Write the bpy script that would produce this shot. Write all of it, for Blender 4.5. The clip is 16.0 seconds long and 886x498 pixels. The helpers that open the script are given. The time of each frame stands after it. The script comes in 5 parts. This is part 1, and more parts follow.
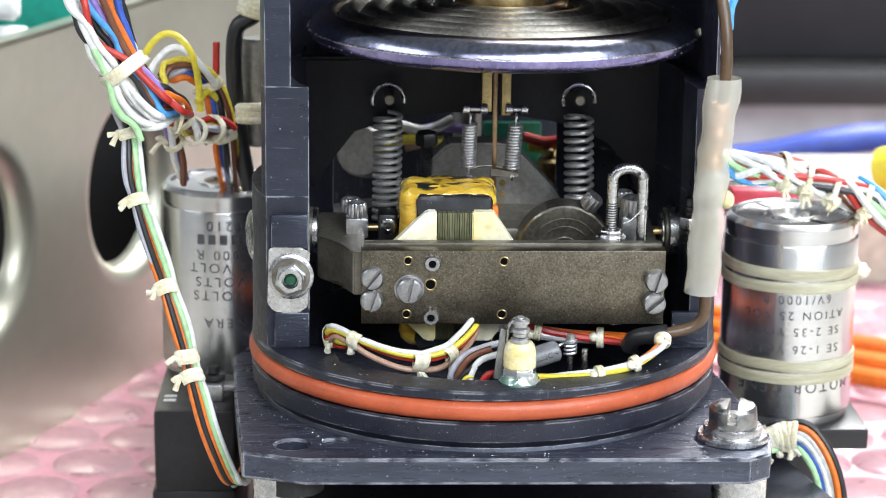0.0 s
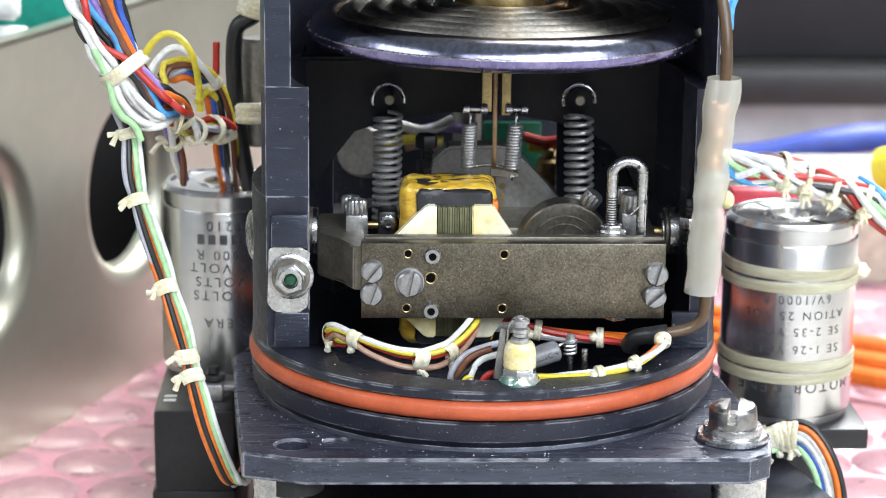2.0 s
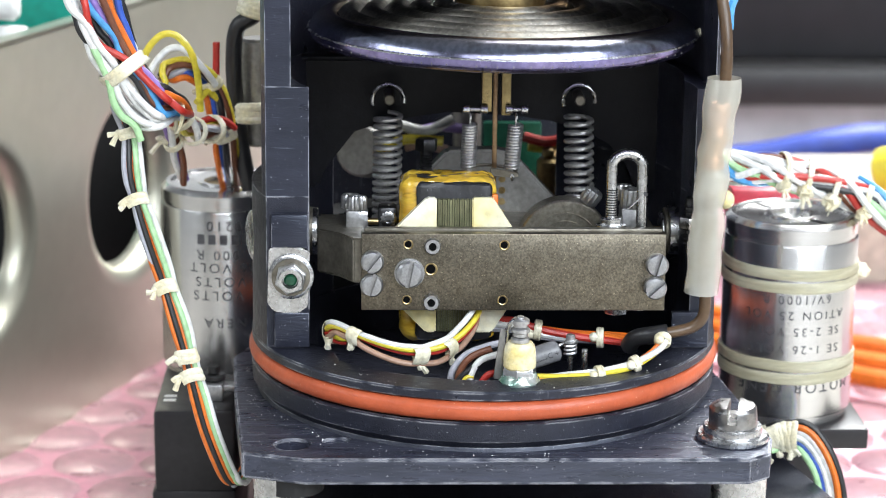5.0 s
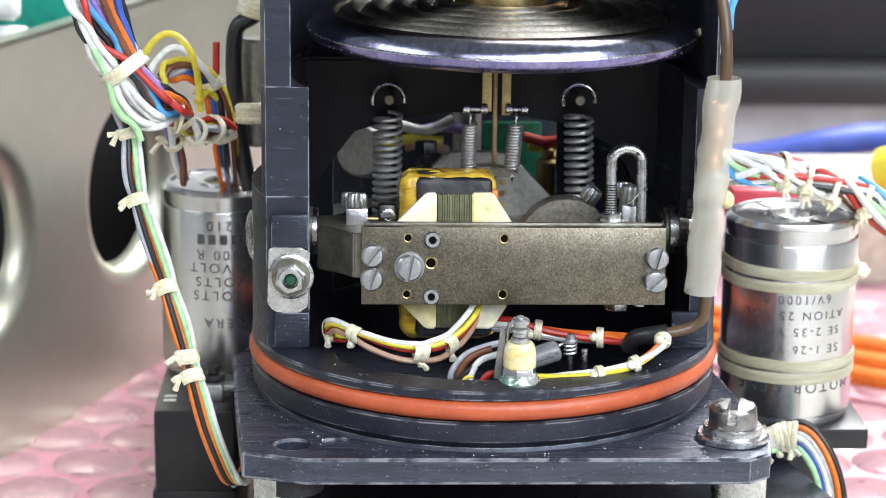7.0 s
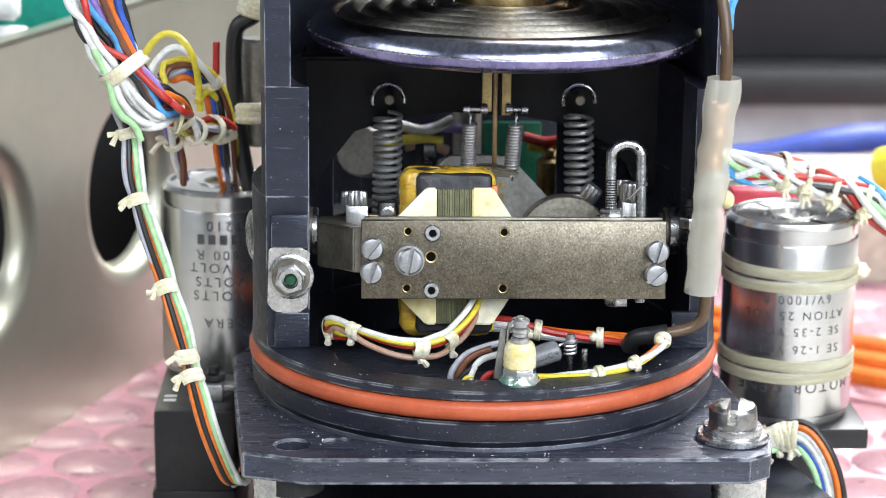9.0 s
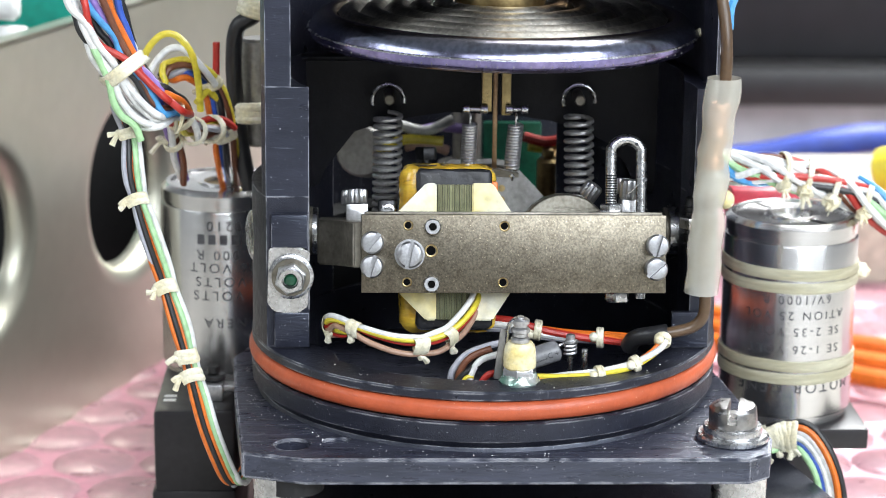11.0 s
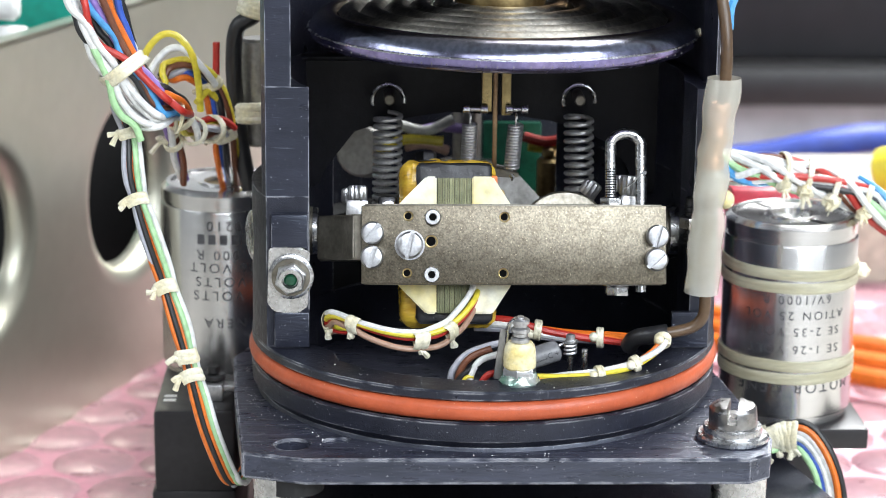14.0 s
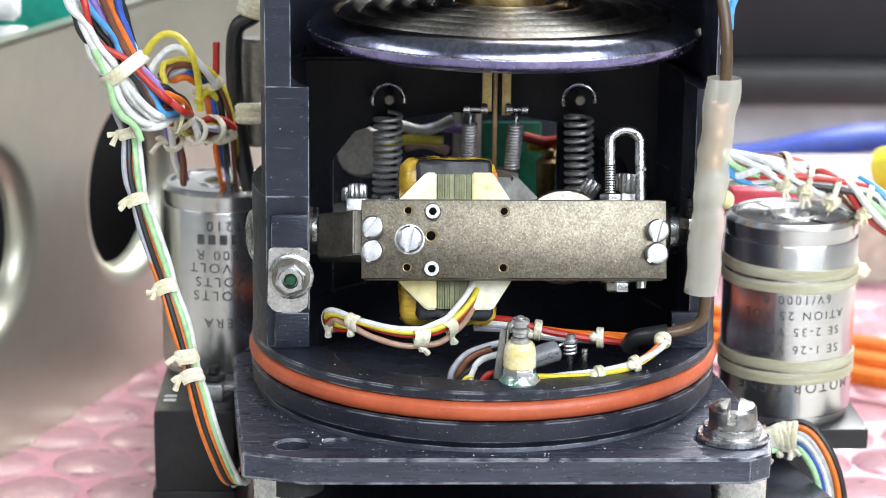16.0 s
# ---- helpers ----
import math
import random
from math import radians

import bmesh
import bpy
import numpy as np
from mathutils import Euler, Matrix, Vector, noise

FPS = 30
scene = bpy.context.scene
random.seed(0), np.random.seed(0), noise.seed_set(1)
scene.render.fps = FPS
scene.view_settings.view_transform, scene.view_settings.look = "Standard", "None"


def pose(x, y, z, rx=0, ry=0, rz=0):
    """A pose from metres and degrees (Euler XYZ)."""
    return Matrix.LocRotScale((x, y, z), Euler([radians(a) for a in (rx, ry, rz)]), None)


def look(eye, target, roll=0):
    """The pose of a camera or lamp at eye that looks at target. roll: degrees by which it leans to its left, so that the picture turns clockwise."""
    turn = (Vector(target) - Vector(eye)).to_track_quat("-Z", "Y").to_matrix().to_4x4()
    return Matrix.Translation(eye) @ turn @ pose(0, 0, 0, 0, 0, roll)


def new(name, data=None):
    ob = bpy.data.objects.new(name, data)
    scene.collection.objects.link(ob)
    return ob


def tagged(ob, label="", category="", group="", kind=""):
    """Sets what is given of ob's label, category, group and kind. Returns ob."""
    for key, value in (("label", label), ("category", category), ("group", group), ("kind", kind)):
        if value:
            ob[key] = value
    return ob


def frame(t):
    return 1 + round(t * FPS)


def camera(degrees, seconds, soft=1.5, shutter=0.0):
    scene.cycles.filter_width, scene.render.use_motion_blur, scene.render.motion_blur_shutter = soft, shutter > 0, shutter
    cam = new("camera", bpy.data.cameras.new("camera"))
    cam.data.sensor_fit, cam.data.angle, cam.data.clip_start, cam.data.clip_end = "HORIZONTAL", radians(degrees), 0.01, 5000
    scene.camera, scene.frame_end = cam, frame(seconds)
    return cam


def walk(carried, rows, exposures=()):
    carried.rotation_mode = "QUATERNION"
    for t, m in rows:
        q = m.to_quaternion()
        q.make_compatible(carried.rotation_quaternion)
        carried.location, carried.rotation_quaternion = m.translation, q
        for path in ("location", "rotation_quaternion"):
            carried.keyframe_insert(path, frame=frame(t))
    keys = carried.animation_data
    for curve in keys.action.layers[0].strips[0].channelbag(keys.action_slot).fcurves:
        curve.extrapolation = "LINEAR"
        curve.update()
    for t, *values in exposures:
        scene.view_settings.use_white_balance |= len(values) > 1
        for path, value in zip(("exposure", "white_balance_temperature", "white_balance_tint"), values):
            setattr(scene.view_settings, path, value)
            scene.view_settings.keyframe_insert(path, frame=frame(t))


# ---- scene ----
# ---- camera ----
MM = 0.001
cam = camera(21.92, 16.0, soft=0.9)
EYE = Vector((-20.17, -378.02, 113.40)) * MM
AIM = Vector((-7.28, -8.18, 18.23)) * MM
walk(cam, [(0.0, look(EYE, AIM, 0.63)), (16.0, look(EYE, AIM, 0.63))], exposures=[(0.0, 0.07), (16.0, -0.04)])
cam.data.dof.use_dof = True
cam.data.dof.focus_distance = 0.369
cam.data.dof.aperture_fstop = 29

# ---- light: unseen area lights added round the bench, a key and four fills ----
world = bpy.data.worlds.new("workshop_air")
scene.world = world
world.use_nodes = True
world.node_tree.nodes["Background"].inputs[0].default_value = (0.88, 0.92, 1.0, 1)
world.node_tree.nodes["Background"].inputs[1].default_value = 0.25


def area_lamp(name, eye, target, sx, sy, watts, colour):
    data = bpy.data.lights.new(name, "AREA")
    data.shape, data.size, data.size_y, data.energy, data.color = "RECTANGLE", sx, sy, watts, colour
    ob = new(name, data)
    ob.matrix_world = look(eye, target)
    return tagged(ob, "unseen rectangular area light added round the bench", "lamp", "work lights")


# Key at the right front, out of view, on the side of the highlights.
area_lamp("unseen_bench_light", (0.34, -0.52, 0.40), (0, -0.03, 0.0), 0.66, 0.44, 7.7, (0.848, 0.922, 1.0))
# Fill added at the left to brighten the right inner wall.
area_lamp("unseen_bench_light", (-0.50, -0.20, 0.40), (-0.03, 0.0, 0.02), 0.40, 0.16, 0.95, (0.90, 0.96, 1.0))
# Fill added high up, shifted to favour the right of the bench.
area_lamp("unseen_upper_light", (0.26, 0.26, 0.76), (0.24, 0.2, 0), 0.5, 0.4, 3.6, (0.97, 0.99, 1.0))
# Frontal fill added above the camera to brighten upright front faces.
area_lamp("unseen_upper_light", (-0.06, -0.70, 0.50), (0, -0.03, 0.0), 0.5, 0.3, 2.4, (0.89, 0.94, 1.0))
# Fill added behind, to brighten only the bench at the right.
area_lamp("unseen_bench_light", (0.22, 0.30, 0.30), (0.16, 0.24, -0.045), 0.20, 0.12, 4.9, (0.97, 0.99, 1.0))


# ---- materials ----
def mat(name, col, rough=0.5, metal=0.0, col2=None, scale=300, bump=0.0, bscale=900, speck=None, speck_at=0.72, aniso=None,
        rvar=0.12, fine_var=0.18, brushed=False, coat=0.0, trans=0.0, sss=0.0, random_tone=0.0, scratch=None, turn=None, spec=0.5, gloss=None):
    """A surface with two scales of colour variation, uneven gloss and fine relief. Scales are cycles per metre."""
    m = bpy.data.materials.new(name)
    m.use_nodes = True
    nt = m.node_tree
    b = nt.nodes["Principled BSDF"]
    tc = nt.nodes.new("ShaderNodeTexCoord")

    def noise_tex(s, detail=4, stretch=None):
        n = nt.nodes.new("ShaderNodeTexNoise")
        n.inputs["Scale"].default_value, n.inputs["Detail"].default_value = s, detail
        if stretch:
            mp = nt.nodes.new("ShaderNodeMapping")
            mp.inputs["Scale"].default_value = stretch
            if turn:
                mp.inputs["Rotation"].default_value = turn
            nt.links.new(tc.outputs["Object"], mp.inputs[0])
            nt.links.new(mp.outputs[0], n.inputs["Vector"])
        else:
            nt.links.new(tc.outputs["Object"], n.inputs["Vector"])
        return n.outputs["Fac"]

    def ramp(fac, a, c, lo, hi):
        r = nt.nodes.new("ShaderNodeValToRGB")
        r.color_ramp.elements[0].position, r.color_ramp.elements[1].position = lo, hi
        r.color_ramp.elements[0].color, r.color_ramp.elements[1].color = (*a, 1), (*c, 1)
        nt.links.new(fac, r.inputs[0])
        return r.outputs[0]

    col2 = col2 or tuple(c * 0.7 for c in col)
    out = ramp(noise_tex(scale, 6, aniso), col2, col, 0.35, 0.65)
    fine = ramp(noise_tex(scale * 6, 3, aniso), (1 - fine_var,) * 3, (1 + fine_var * .7,) * 3, 0.3, 0.7)
    mix = nt.nodes.new("ShaderNodeMix")
    mix.data_type, mix.blend_type = "RGBA", "MULTIPLY"
    mix.inputs["Factor"].default_value = 1.0
    nt.links.new(out, mix.inputs["A"])
    nt.links.new(fine, mix.inputs["B"])
    out = mix.outputs["Result"]
    if random_tone:
        info = nt.nodes.new("ShaderNodeObjectInfo")
        hsv = nt.nodes.new("ShaderNodeHueSaturation")
        mr = nt.nodes.new("ShaderNodeMapRange")
        mr.inputs["To Min"].default_value, mr.inputs["To Max"].default_value = 1 - random_tone, 1 + random_tone
        nt.links.new(info.outputs["Random"], mr.inputs["Value"])
        nt.links.new(mr.outputs[0], hsv.inputs["Value"])
        nt.links.new(out, hsv.inputs["Color"])
        out = hsv.outputs[0]
    if speck:
        s = nt.nodes.new("ShaderNodeMix")
        s.data_type = "RGBA"
        nt.links.new(ramp(noise_tex(2600, 3), (0, 0, 0), (1, 1, 1), speck_at, speck_at + 0.04), s.inputs["Factor"])
        nt.links.new(out, s.inputs["A"])
        s.inputs["B"].default_value = (*speck, 1)
        out = s.outputs["Result"]
    if scratch:
        s = nt.nodes.new("ShaderNodeMix")
        s.data_type = "RGBA"
        nt.links.new(ramp(noise_tex(scratch[1], 2, scratch[2]), (0, 0, 0), (0.7, 0.7, 0.7), scratch[3], scratch[3] + 0.05), s.inputs["Factor"])
        nt.links.new(out, s.inputs["A"])
        s.inputs["B"].default_value = (*scratch[0], 1)
        out = s.outputs["Result"]
    nt.links.new(out, b.inputs["Base Color"])
    mr = nt.nodes.new("ShaderNodeMapRange")
    mr.inputs["To Min"].default_value, mr.inputs["To Max"].default_value = max(0.03, rough - rvar), min(1, rough + rvar)
    nt.links.new(noise_tex(scale * 2.3, 5, aniso), mr.inputs["Value"])
    nt.links.new(mr.outputs[0], b.inputs["Roughness"])
    b.inputs["Metallic"].default_value = metal
    b.inputs["Coat Weight"].default_value = coat
    b.inputs["Specular IOR Level"].default_value = spec
    if gloss:
        b.inputs["Specular Tint"].default_value = (*gloss, 1)
    b.inputs["Transmission Weight"].default_value = trans
    if brushed:
        tg = nt.nodes.new("ShaderNodeTangent")
        tg.direction_type, tg.axis = "RADIAL", "Z"
        nt.links.new(tg.outputs[0], b.inputs["Tangent"])
        b.inputs["Anisotropic"].default_value, b.inputs["Anisotropic Rotation"].default_value = 0.85, 0.25
    if sss:
        b.inputs["Subsurface Weight"].default_value = sss
        b.inputs["Subsurface Radius"].default_value = (0.002, 0.0018, 0.0015)
        b.inputs["Subsurface Scale"].default_value = 1.0
    if bump:
        bp = nt.nodes.new("ShaderNodeBump")
        bp.inputs["Strength"].default_value, bp.inputs["Distance"].default_value = bump, 0.0002
        nt.links.new(noise_tex(bscale, 4, aniso), bp.inputs["Height"])
        nt.links.new(bp.outputs[0], b.inputs["Normal"])
    return m


BLACK = mat("black_anodised_aluminium", (0.017, 0.018, 0.028), 0.34, 0.0, (0.010, 0.0105, 0.017), 260, 0.45, 3800, (0.30, 0.30, 0.33), 0.695, rvar=.16, gloss=(.78, .84, 1), scratch=((0.13, 0.13, 0.15), 900, (1, 1, 0.10), 0.71), spec=.6)


def worn_glint_edges(m, col, radius, lo):
    """Bare metal showing through in chips along edges; also paints the chamfer highlight."""
    nt = m.node_tree
    b = nt.nodes["Principled BSDF"]
    bev, geo, dot = nt.nodes.new("ShaderNodeBevel"), nt.nodes.new("ShaderNodeNewGeometry"), nt.nodes.new("ShaderNodeVectorMath")
    bev.samples, bev.inputs["Radius"].default_value, dot.operation = 4, radius, "DOT_PRODUCT"
    nt.links.new(bev.outputs[0], dot.inputs[0])
    nt.links.new(geo.outputs["Normal"], dot.inputs[1])
    tc, n = nt.nodes.new("ShaderNodeTexCoord"), nt.nodes.new("ShaderNodeTexNoise")
    n.inputs["Scale"].default_value, n.inputs["Detail"].default_value = 260, 8
    nt.links.new(tc.outputs["Object"], n.inputs["Vector"])
    edge, chip, mul, mix = nt.nodes.new("ShaderNodeMapRange"), nt.nodes.new("ShaderNodeMapRange"), nt.nodes.new("ShaderNodeMath"), nt.nodes.new("ShaderNodeMix")
    edge.inputs["From Min"].default_value, edge.inputs["From Max"].default_value = 0.985, 0.90
    chip.inputs["From Min"].default_value, chip.inputs["From Max"].default_value = lo, lo + 0.12
    mul.operation, mix.data_type = "MULTIPLY", "RGBA"
    nt.links.new(dot.outputs["Value"], edge.inputs["Value"])
    nt.links.new(n.outputs["Fac"], chip.inputs["Value"])
    nt.links.new(edge.outputs[0], mul.inputs[0])
    nt.links.new(chip.outputs[0], mul.inputs[1])
    nt.links.new(mul.outputs[0], mix.inputs["Factor"])
    nt.links.new(b.inputs["Base Color"].links[0].from_socket, mix.inputs["A"])
    mix.inputs["B"].default_value = (*col, 1)
    nt.links.new(mix.outputs["Result"], b.inputs["Base Color"])


BLACK_CUT = mat("milled_black_anodised", (0.022, 0.023, 0.036), 0.32, 0.0, (0.012, 0.013, 0.021), 160, 0.5, 2600, (0.40, 0.40, 0.46), 0.685, gloss=(.74, .82, 1), scratch=((0.10, 0.105, 0.14), 1600, (0.06, 1, 1), 0.67), aniso=(0.25, 1, 1), spec=.65)
BLACK_PLATE = mat("worn_black_plate", (0.040, 0.042, 0.064), 0.30, 0.0, (0.018, 0.019, 0.030), 500, 0.6, 2600, (0.34, 0.34, 0.38), 0.68, scratch=((0.16, 0.165, 0.20), 1500, (0.05, 1, 1), 0.655), aniso=(0.16, 1, 1), gloss=(.76, .84, 1), spec=1.0)
worn_glint_edges(BLACK_PLATE, (0.42, 0.42, 0.46), 0.0004, 0.42)
worn_glint_edges(BLACK, (0.36, 0.36, 0.38), 0.0004, 0.45)
worn_glint_edges(BLACK_CUT, (0.32, 0.33, 0.38), 0.0003, 0.44)
# Matt darker copy of the black; the shade of recesses is in its colour.
SHADE_BLACK = mat("shaded_interior_black", (0.010, 0.010, 0.0115), 0.6, 0.0, None, 200, 0.2, 900)
PLATED = mat("cadmium_plated_brass", (0.195, 0.172, 0.135), 0.37, 0.95, (0.155, 0.136, 0.104), 480, 0.14, 4200, (0.36, 0.32, 0.23), 0.64, fine_var=.36)
# curved milling marks of a fly cutter on the plated face
nt = PLATED.node_tree
shader = nt.nodes["Principled BSDF"]
coords, shift, rings = nt.nodes.new("ShaderNodeTexCoord"), nt.nodes.new("ShaderNodeMapping"), nt.nodes.new("ShaderNodeTexWave")
shift.inputs["Location"].default_value = (0.030, 0.0, 0.022)
rings.wave_type, rings.rings_direction = "RINGS", "Y"
for key, value in (("Scale", 480.0), ("Distortion", 14.0), ("Detail", 6.0), ("Detail Scale", 2.5)):
    rings.inputs[key].default_value = value
tone, marks = nt.nodes.new("ShaderNodeValToRGB"), nt.nodes.new("ShaderNodeMix")
tone.color_ramp.elements[0].color, tone.color_ramp.elements[1].color = (.94, .94, .94, 1), (1.10, 1.09, 1.07, 1)
tone.color_ramp.elements[0].position, tone.color_ramp.elements[1].position = .35, .95
marks.data_type, marks.blend_type = "RGBA", "MULTIPLY"
marks.inputs["Factor"].default_value = 1.0
nt.links.new(coords.outputs["Object"], shift.inputs[0])
nt.links.new(shift.outputs[0], rings.inputs["Vector"])
nt.links.new(rings.outputs["Fac"], tone.inputs[0])
nt.links.new(shader.inputs["Base Color"].links[0].from_socket, marks.inputs["A"])
nt.links.new(tone.outputs[0], marks.inputs["B"])
nt.links.new(marks.outputs["Result"], shader.inputs["Base Color"])
PLATED_DARK = mat("aged_plated_steel", (0.27, 0.25, 0.21), 0.45, 0.75, (0.15, 0.135, 0.108), 220, 0.3, 1400)
# For flat discs that stand for the shade inside holes and sockets.
HOLE = mat("unlit_bore", (0.004, 0.004, 0.004), 0.9, 0.0, (0.003, 0.003, 0.003), 300, spec=.05)
ZINC = mat("dull_zinc_plate", (0.62, 0.62, 0.63), 0.32, 0.9, (0.44, 0.44, 0.45), 300, 0.3, 1500)
SCREW = mat("plated_screw_steel", (0.42, 0.42, 0.43), 0.40, 1.0, (0.40, 0.40, 0.41), 400, 0.1, 2500)
STEEL = mat("bright_steel", (0.66, 0.66, 0.67), 0.27, 1.0, (0.50, 0.50, 0.50), 300, 0.15, 1500)
MOTOR = mat("brushed_stainless_steel", (0.70, 0.69, 0.685), 0.25, 1.0, (0.66, 0.65, 0.645), 60, 0.0, 900, aniso=(1, 1, 14), rvar=.03, fine_var=.04, brushed=True)
WORN = mat("worn_dark_steel", (0.40, 0.39, 0.385), 0.30, 1.0, (0.25, 0.245, 0.24), 180, 0.5, 700)
GREYCAST = mat("grey_cast_aluminium", (0.36, 0.35, 0.335), 0.5, 0.8, (0.26, 0.25, 0.235), 200, 0.3, 1200)
SPRING = mat("oiled_spring_steel", (0.62, 0.61, 0.60), 0.36, 0.7, (0.50, 0.49, 0.48), 400, 0.1, 1500)
DARKSTEEL = mat("black_oxide_steel", (0.10, 0.10, 0.105), 0.4, 0.9, (0.05, 0.05, 0.052), 300, 0.2, 1500)
BRASS = mat("tarnished_brass", (0.50, 0.38, 0.19), 0.33, 1.0, (0.34, 0.24, 0.11), 250, 0.15, 1500)
BRONZE = mat("bronze_strip", (0.36, 0.24, 0.14), 0.4, 0.9, (0.25, 0.16, 0.09), 250)
RUBBER = mat("orange_silicone_rubber", (0.52, 0.105, 0.040), 0.38, 0.0, (0.44, 0.085, 0.032), 160, 0.25, 2400, (0.7, 0.45, 0.3), 0.715, fine_var=.08)
CREAM = mat("cream_moulded_nylon", (0.86, 0.84, 0.70), 0.42, 0.0, (0.78, 0.66, 0.28), 110, 0.15, 1200)
LACING = mat("waxed_lacing_cord", (0.84, 0.81, 0.67), 0.33, 0.0, (0.70, 0.63, 0.42), 260, 0.6, 2600, coat=0.4)
FLATCORD = mat("flat_lacing_tape", (0.66, 0.63, 0.47), 0.42, 0.0, (0.50, 0.46, 0.30), 300, 0.7, 2600, aniso=(.35, .35, 5), trans=0.15)
TAPE = mat("yellow_varnished_tape", (0.80, 0.55, 0.07), 0.22, 0.0, (0.50, 0.26, 0.02), 220, 0.9, 500, coat=0.7, aniso=(.4, .4, 1.6), scratch=((0.03, 0.02, 0.01), 420, (.35, .5, 1.5), 0.60))
BLACKTAPE = mat("black_varnished_coil_end", (0.035, 0.036, 0.042), 0.4, 0.0, (0.018, 0.018, 0.02), 200, 0.6, 900, (0.2, 0.2, 0.22), 0.7)
LAMIN = mat("laminated_core_steel", (0.26, 0.25, 0.15), 0.45, 0.7, (0.14, 0.15, 0.08), 160, 0.2, 1200, random_tone=0.25)
SLEEVE = mat("milky_plastic_sleeve", (0.72, 0.71, 0.66), 0.24, 0.0, (0.66, 0.63, 0.52), 60, 0.2, 500, fine_var=.04, rvar=.06, coat=.5)
nt = SLEEVE.node_tree
clear, blend = nt.nodes.new("ShaderNodeBsdfTransparent"), nt.nodes.new("ShaderNodeMixShader")
clear.inputs[0].default_value, blend.inputs[0].default_value = (0.97, 0.96, 0.92, 1), 0.55
nt.links.new(nt.nodes["Principled BSDF"].outputs[0], blend.inputs[1])
nt.links.new(clear.outputs[0], blend.inputs[2])
nt.links.new(blend.outputs[0], nt.nodes["Material Output"].inputs[0])
CHASSIS = mat("satin_champagne_aluminium", (0.53, 0.52, 0.43), 0.36, 0.82, (0.50, 0.49, 0.40), 40, 0.03, 2500, fine_var=.03, rvar=.05)
BUBBLE = mat("pale_pink_bubble_film", (0.56, 0.31, 0.35), 0.30, 0.0, (0.46, 0.25, 0.29), 60, 0.5, 180, trans=0.35)
PINK = mat("pink_antistatic_film", (0.54, 0.27, 0.32), 0.5, 0.0, (0.54, 0.23, 0.30), 60, 0.5, 180, trans=0.2)
PAINTBLACK = mat("satin_black_block", (0.022, 0.019, 0.022), 0.4, 0.1, (0.016, 0.014, 0.016), 150, 0.2, 1500)
INK = mat("dark_grey_ink", (0.10, 0.10, 0.11), 0.5, 0.2, None, 1200)
GREENLAC = mat("green_locking_lacquer", (0.62, 0.62, 0.58), 0.22, 0.6, (0.14, 0.34, 0.27), 260, 0.3, 900)
LACQUER = mat("deep_green_lacquer", (0.012, 0.10, 0.045), 0.2, 0.0, (0.006, 0.05, 0.025), 300, 0.3, 900)
WAX = mat("yellowed_ceramic", (0.86, 0.82, 0.64), 0.28, 0.0, (0.76, 0.62, 0.26), 250, 0.2, 900)
# Walls and ceiling added round the bench, kept dim to cut bounced light.
DIM_WALL = mat("dimmed_booth_wall", (0.28, 0.29, 0.30), 0.8, 0.0, (0.25, 0.26, 0.27), 3, 0.05, 40)
# Back wall made lighter as a reflector for the capsule's top.
BOUNCE_WALL = mat("bounce_booth_wall", (0.66, 0.67, 0.68), 0.8, 0.0, (0.62, 0.63, 0.64), 3, 0.05, 40)
BENCH = mat("pale_bench_laminate", (0.52, 0.49, 0.44), 0.45, 0.0, (0.47, 0.44, 0.395), 8, 0.05, 300)
WHITE = mat("white_plastic", (0.78, 0.78, 0.76), 0.4, 0.0, (0.74, 0.74, 0.72), 60)
GREENPCB = mat("green_glossy_plastic", (0.0, 0.30, 0.22), 0.4, 0.0, (0.0, 0.25, 0.18), 60)
WIRE = {}
for n, c in dict(white=(0.80, 0.80, 0.78), black=(0.02, 0.02, 0.022), red=(0.50, 0.035, 0.025), orange=(0.78, 0.18, 0.02),
                 yellow=(0.80, 0.66, 0.06), green=(0.42, 0.68, 0.36), blue=(0.05, 0.12, 0.52), sky=(0.08, 0.34, 0.68),
                 violet=(0.30, 0.19, 0.52), brown=(0.17, 0.06, 0.03), grey=(0.42, 0.42, 0.47), tan=(0.44, 0.27, 0.19), umber=(0.10, 0.058, 0.030)).items():
    WIRE[n] = mat(n + "_wire_insulation", c, 0.36, 0.0, tuple(v * 0.82 for v in c), 150, 0.1, 900)


# ---- mesh helpers, in millimetres ----
def box(bm, x0, x1, y0, y1, z0, z1, bev=0.0, seg=2):
    r = bmesh.ops.create_cube(bm, size=1.0)
    vs = r["verts"]
    for v in vs:
        v.co = Vector((x0 + (v.co.x + 0.5) * (x1 - x0), y0 + (v.co.y + 0.5) * (y1 - y0), z0 + (v.co.z + 0.5) * (z1 - z0)))
    if bev:
        es = {e for v in vs for e in v.link_edges}
        bmesh.ops.bevel(bm, geom=list(es), offset=bev, segments=seg, affect="EDGES", profile=0.5)
    return vs


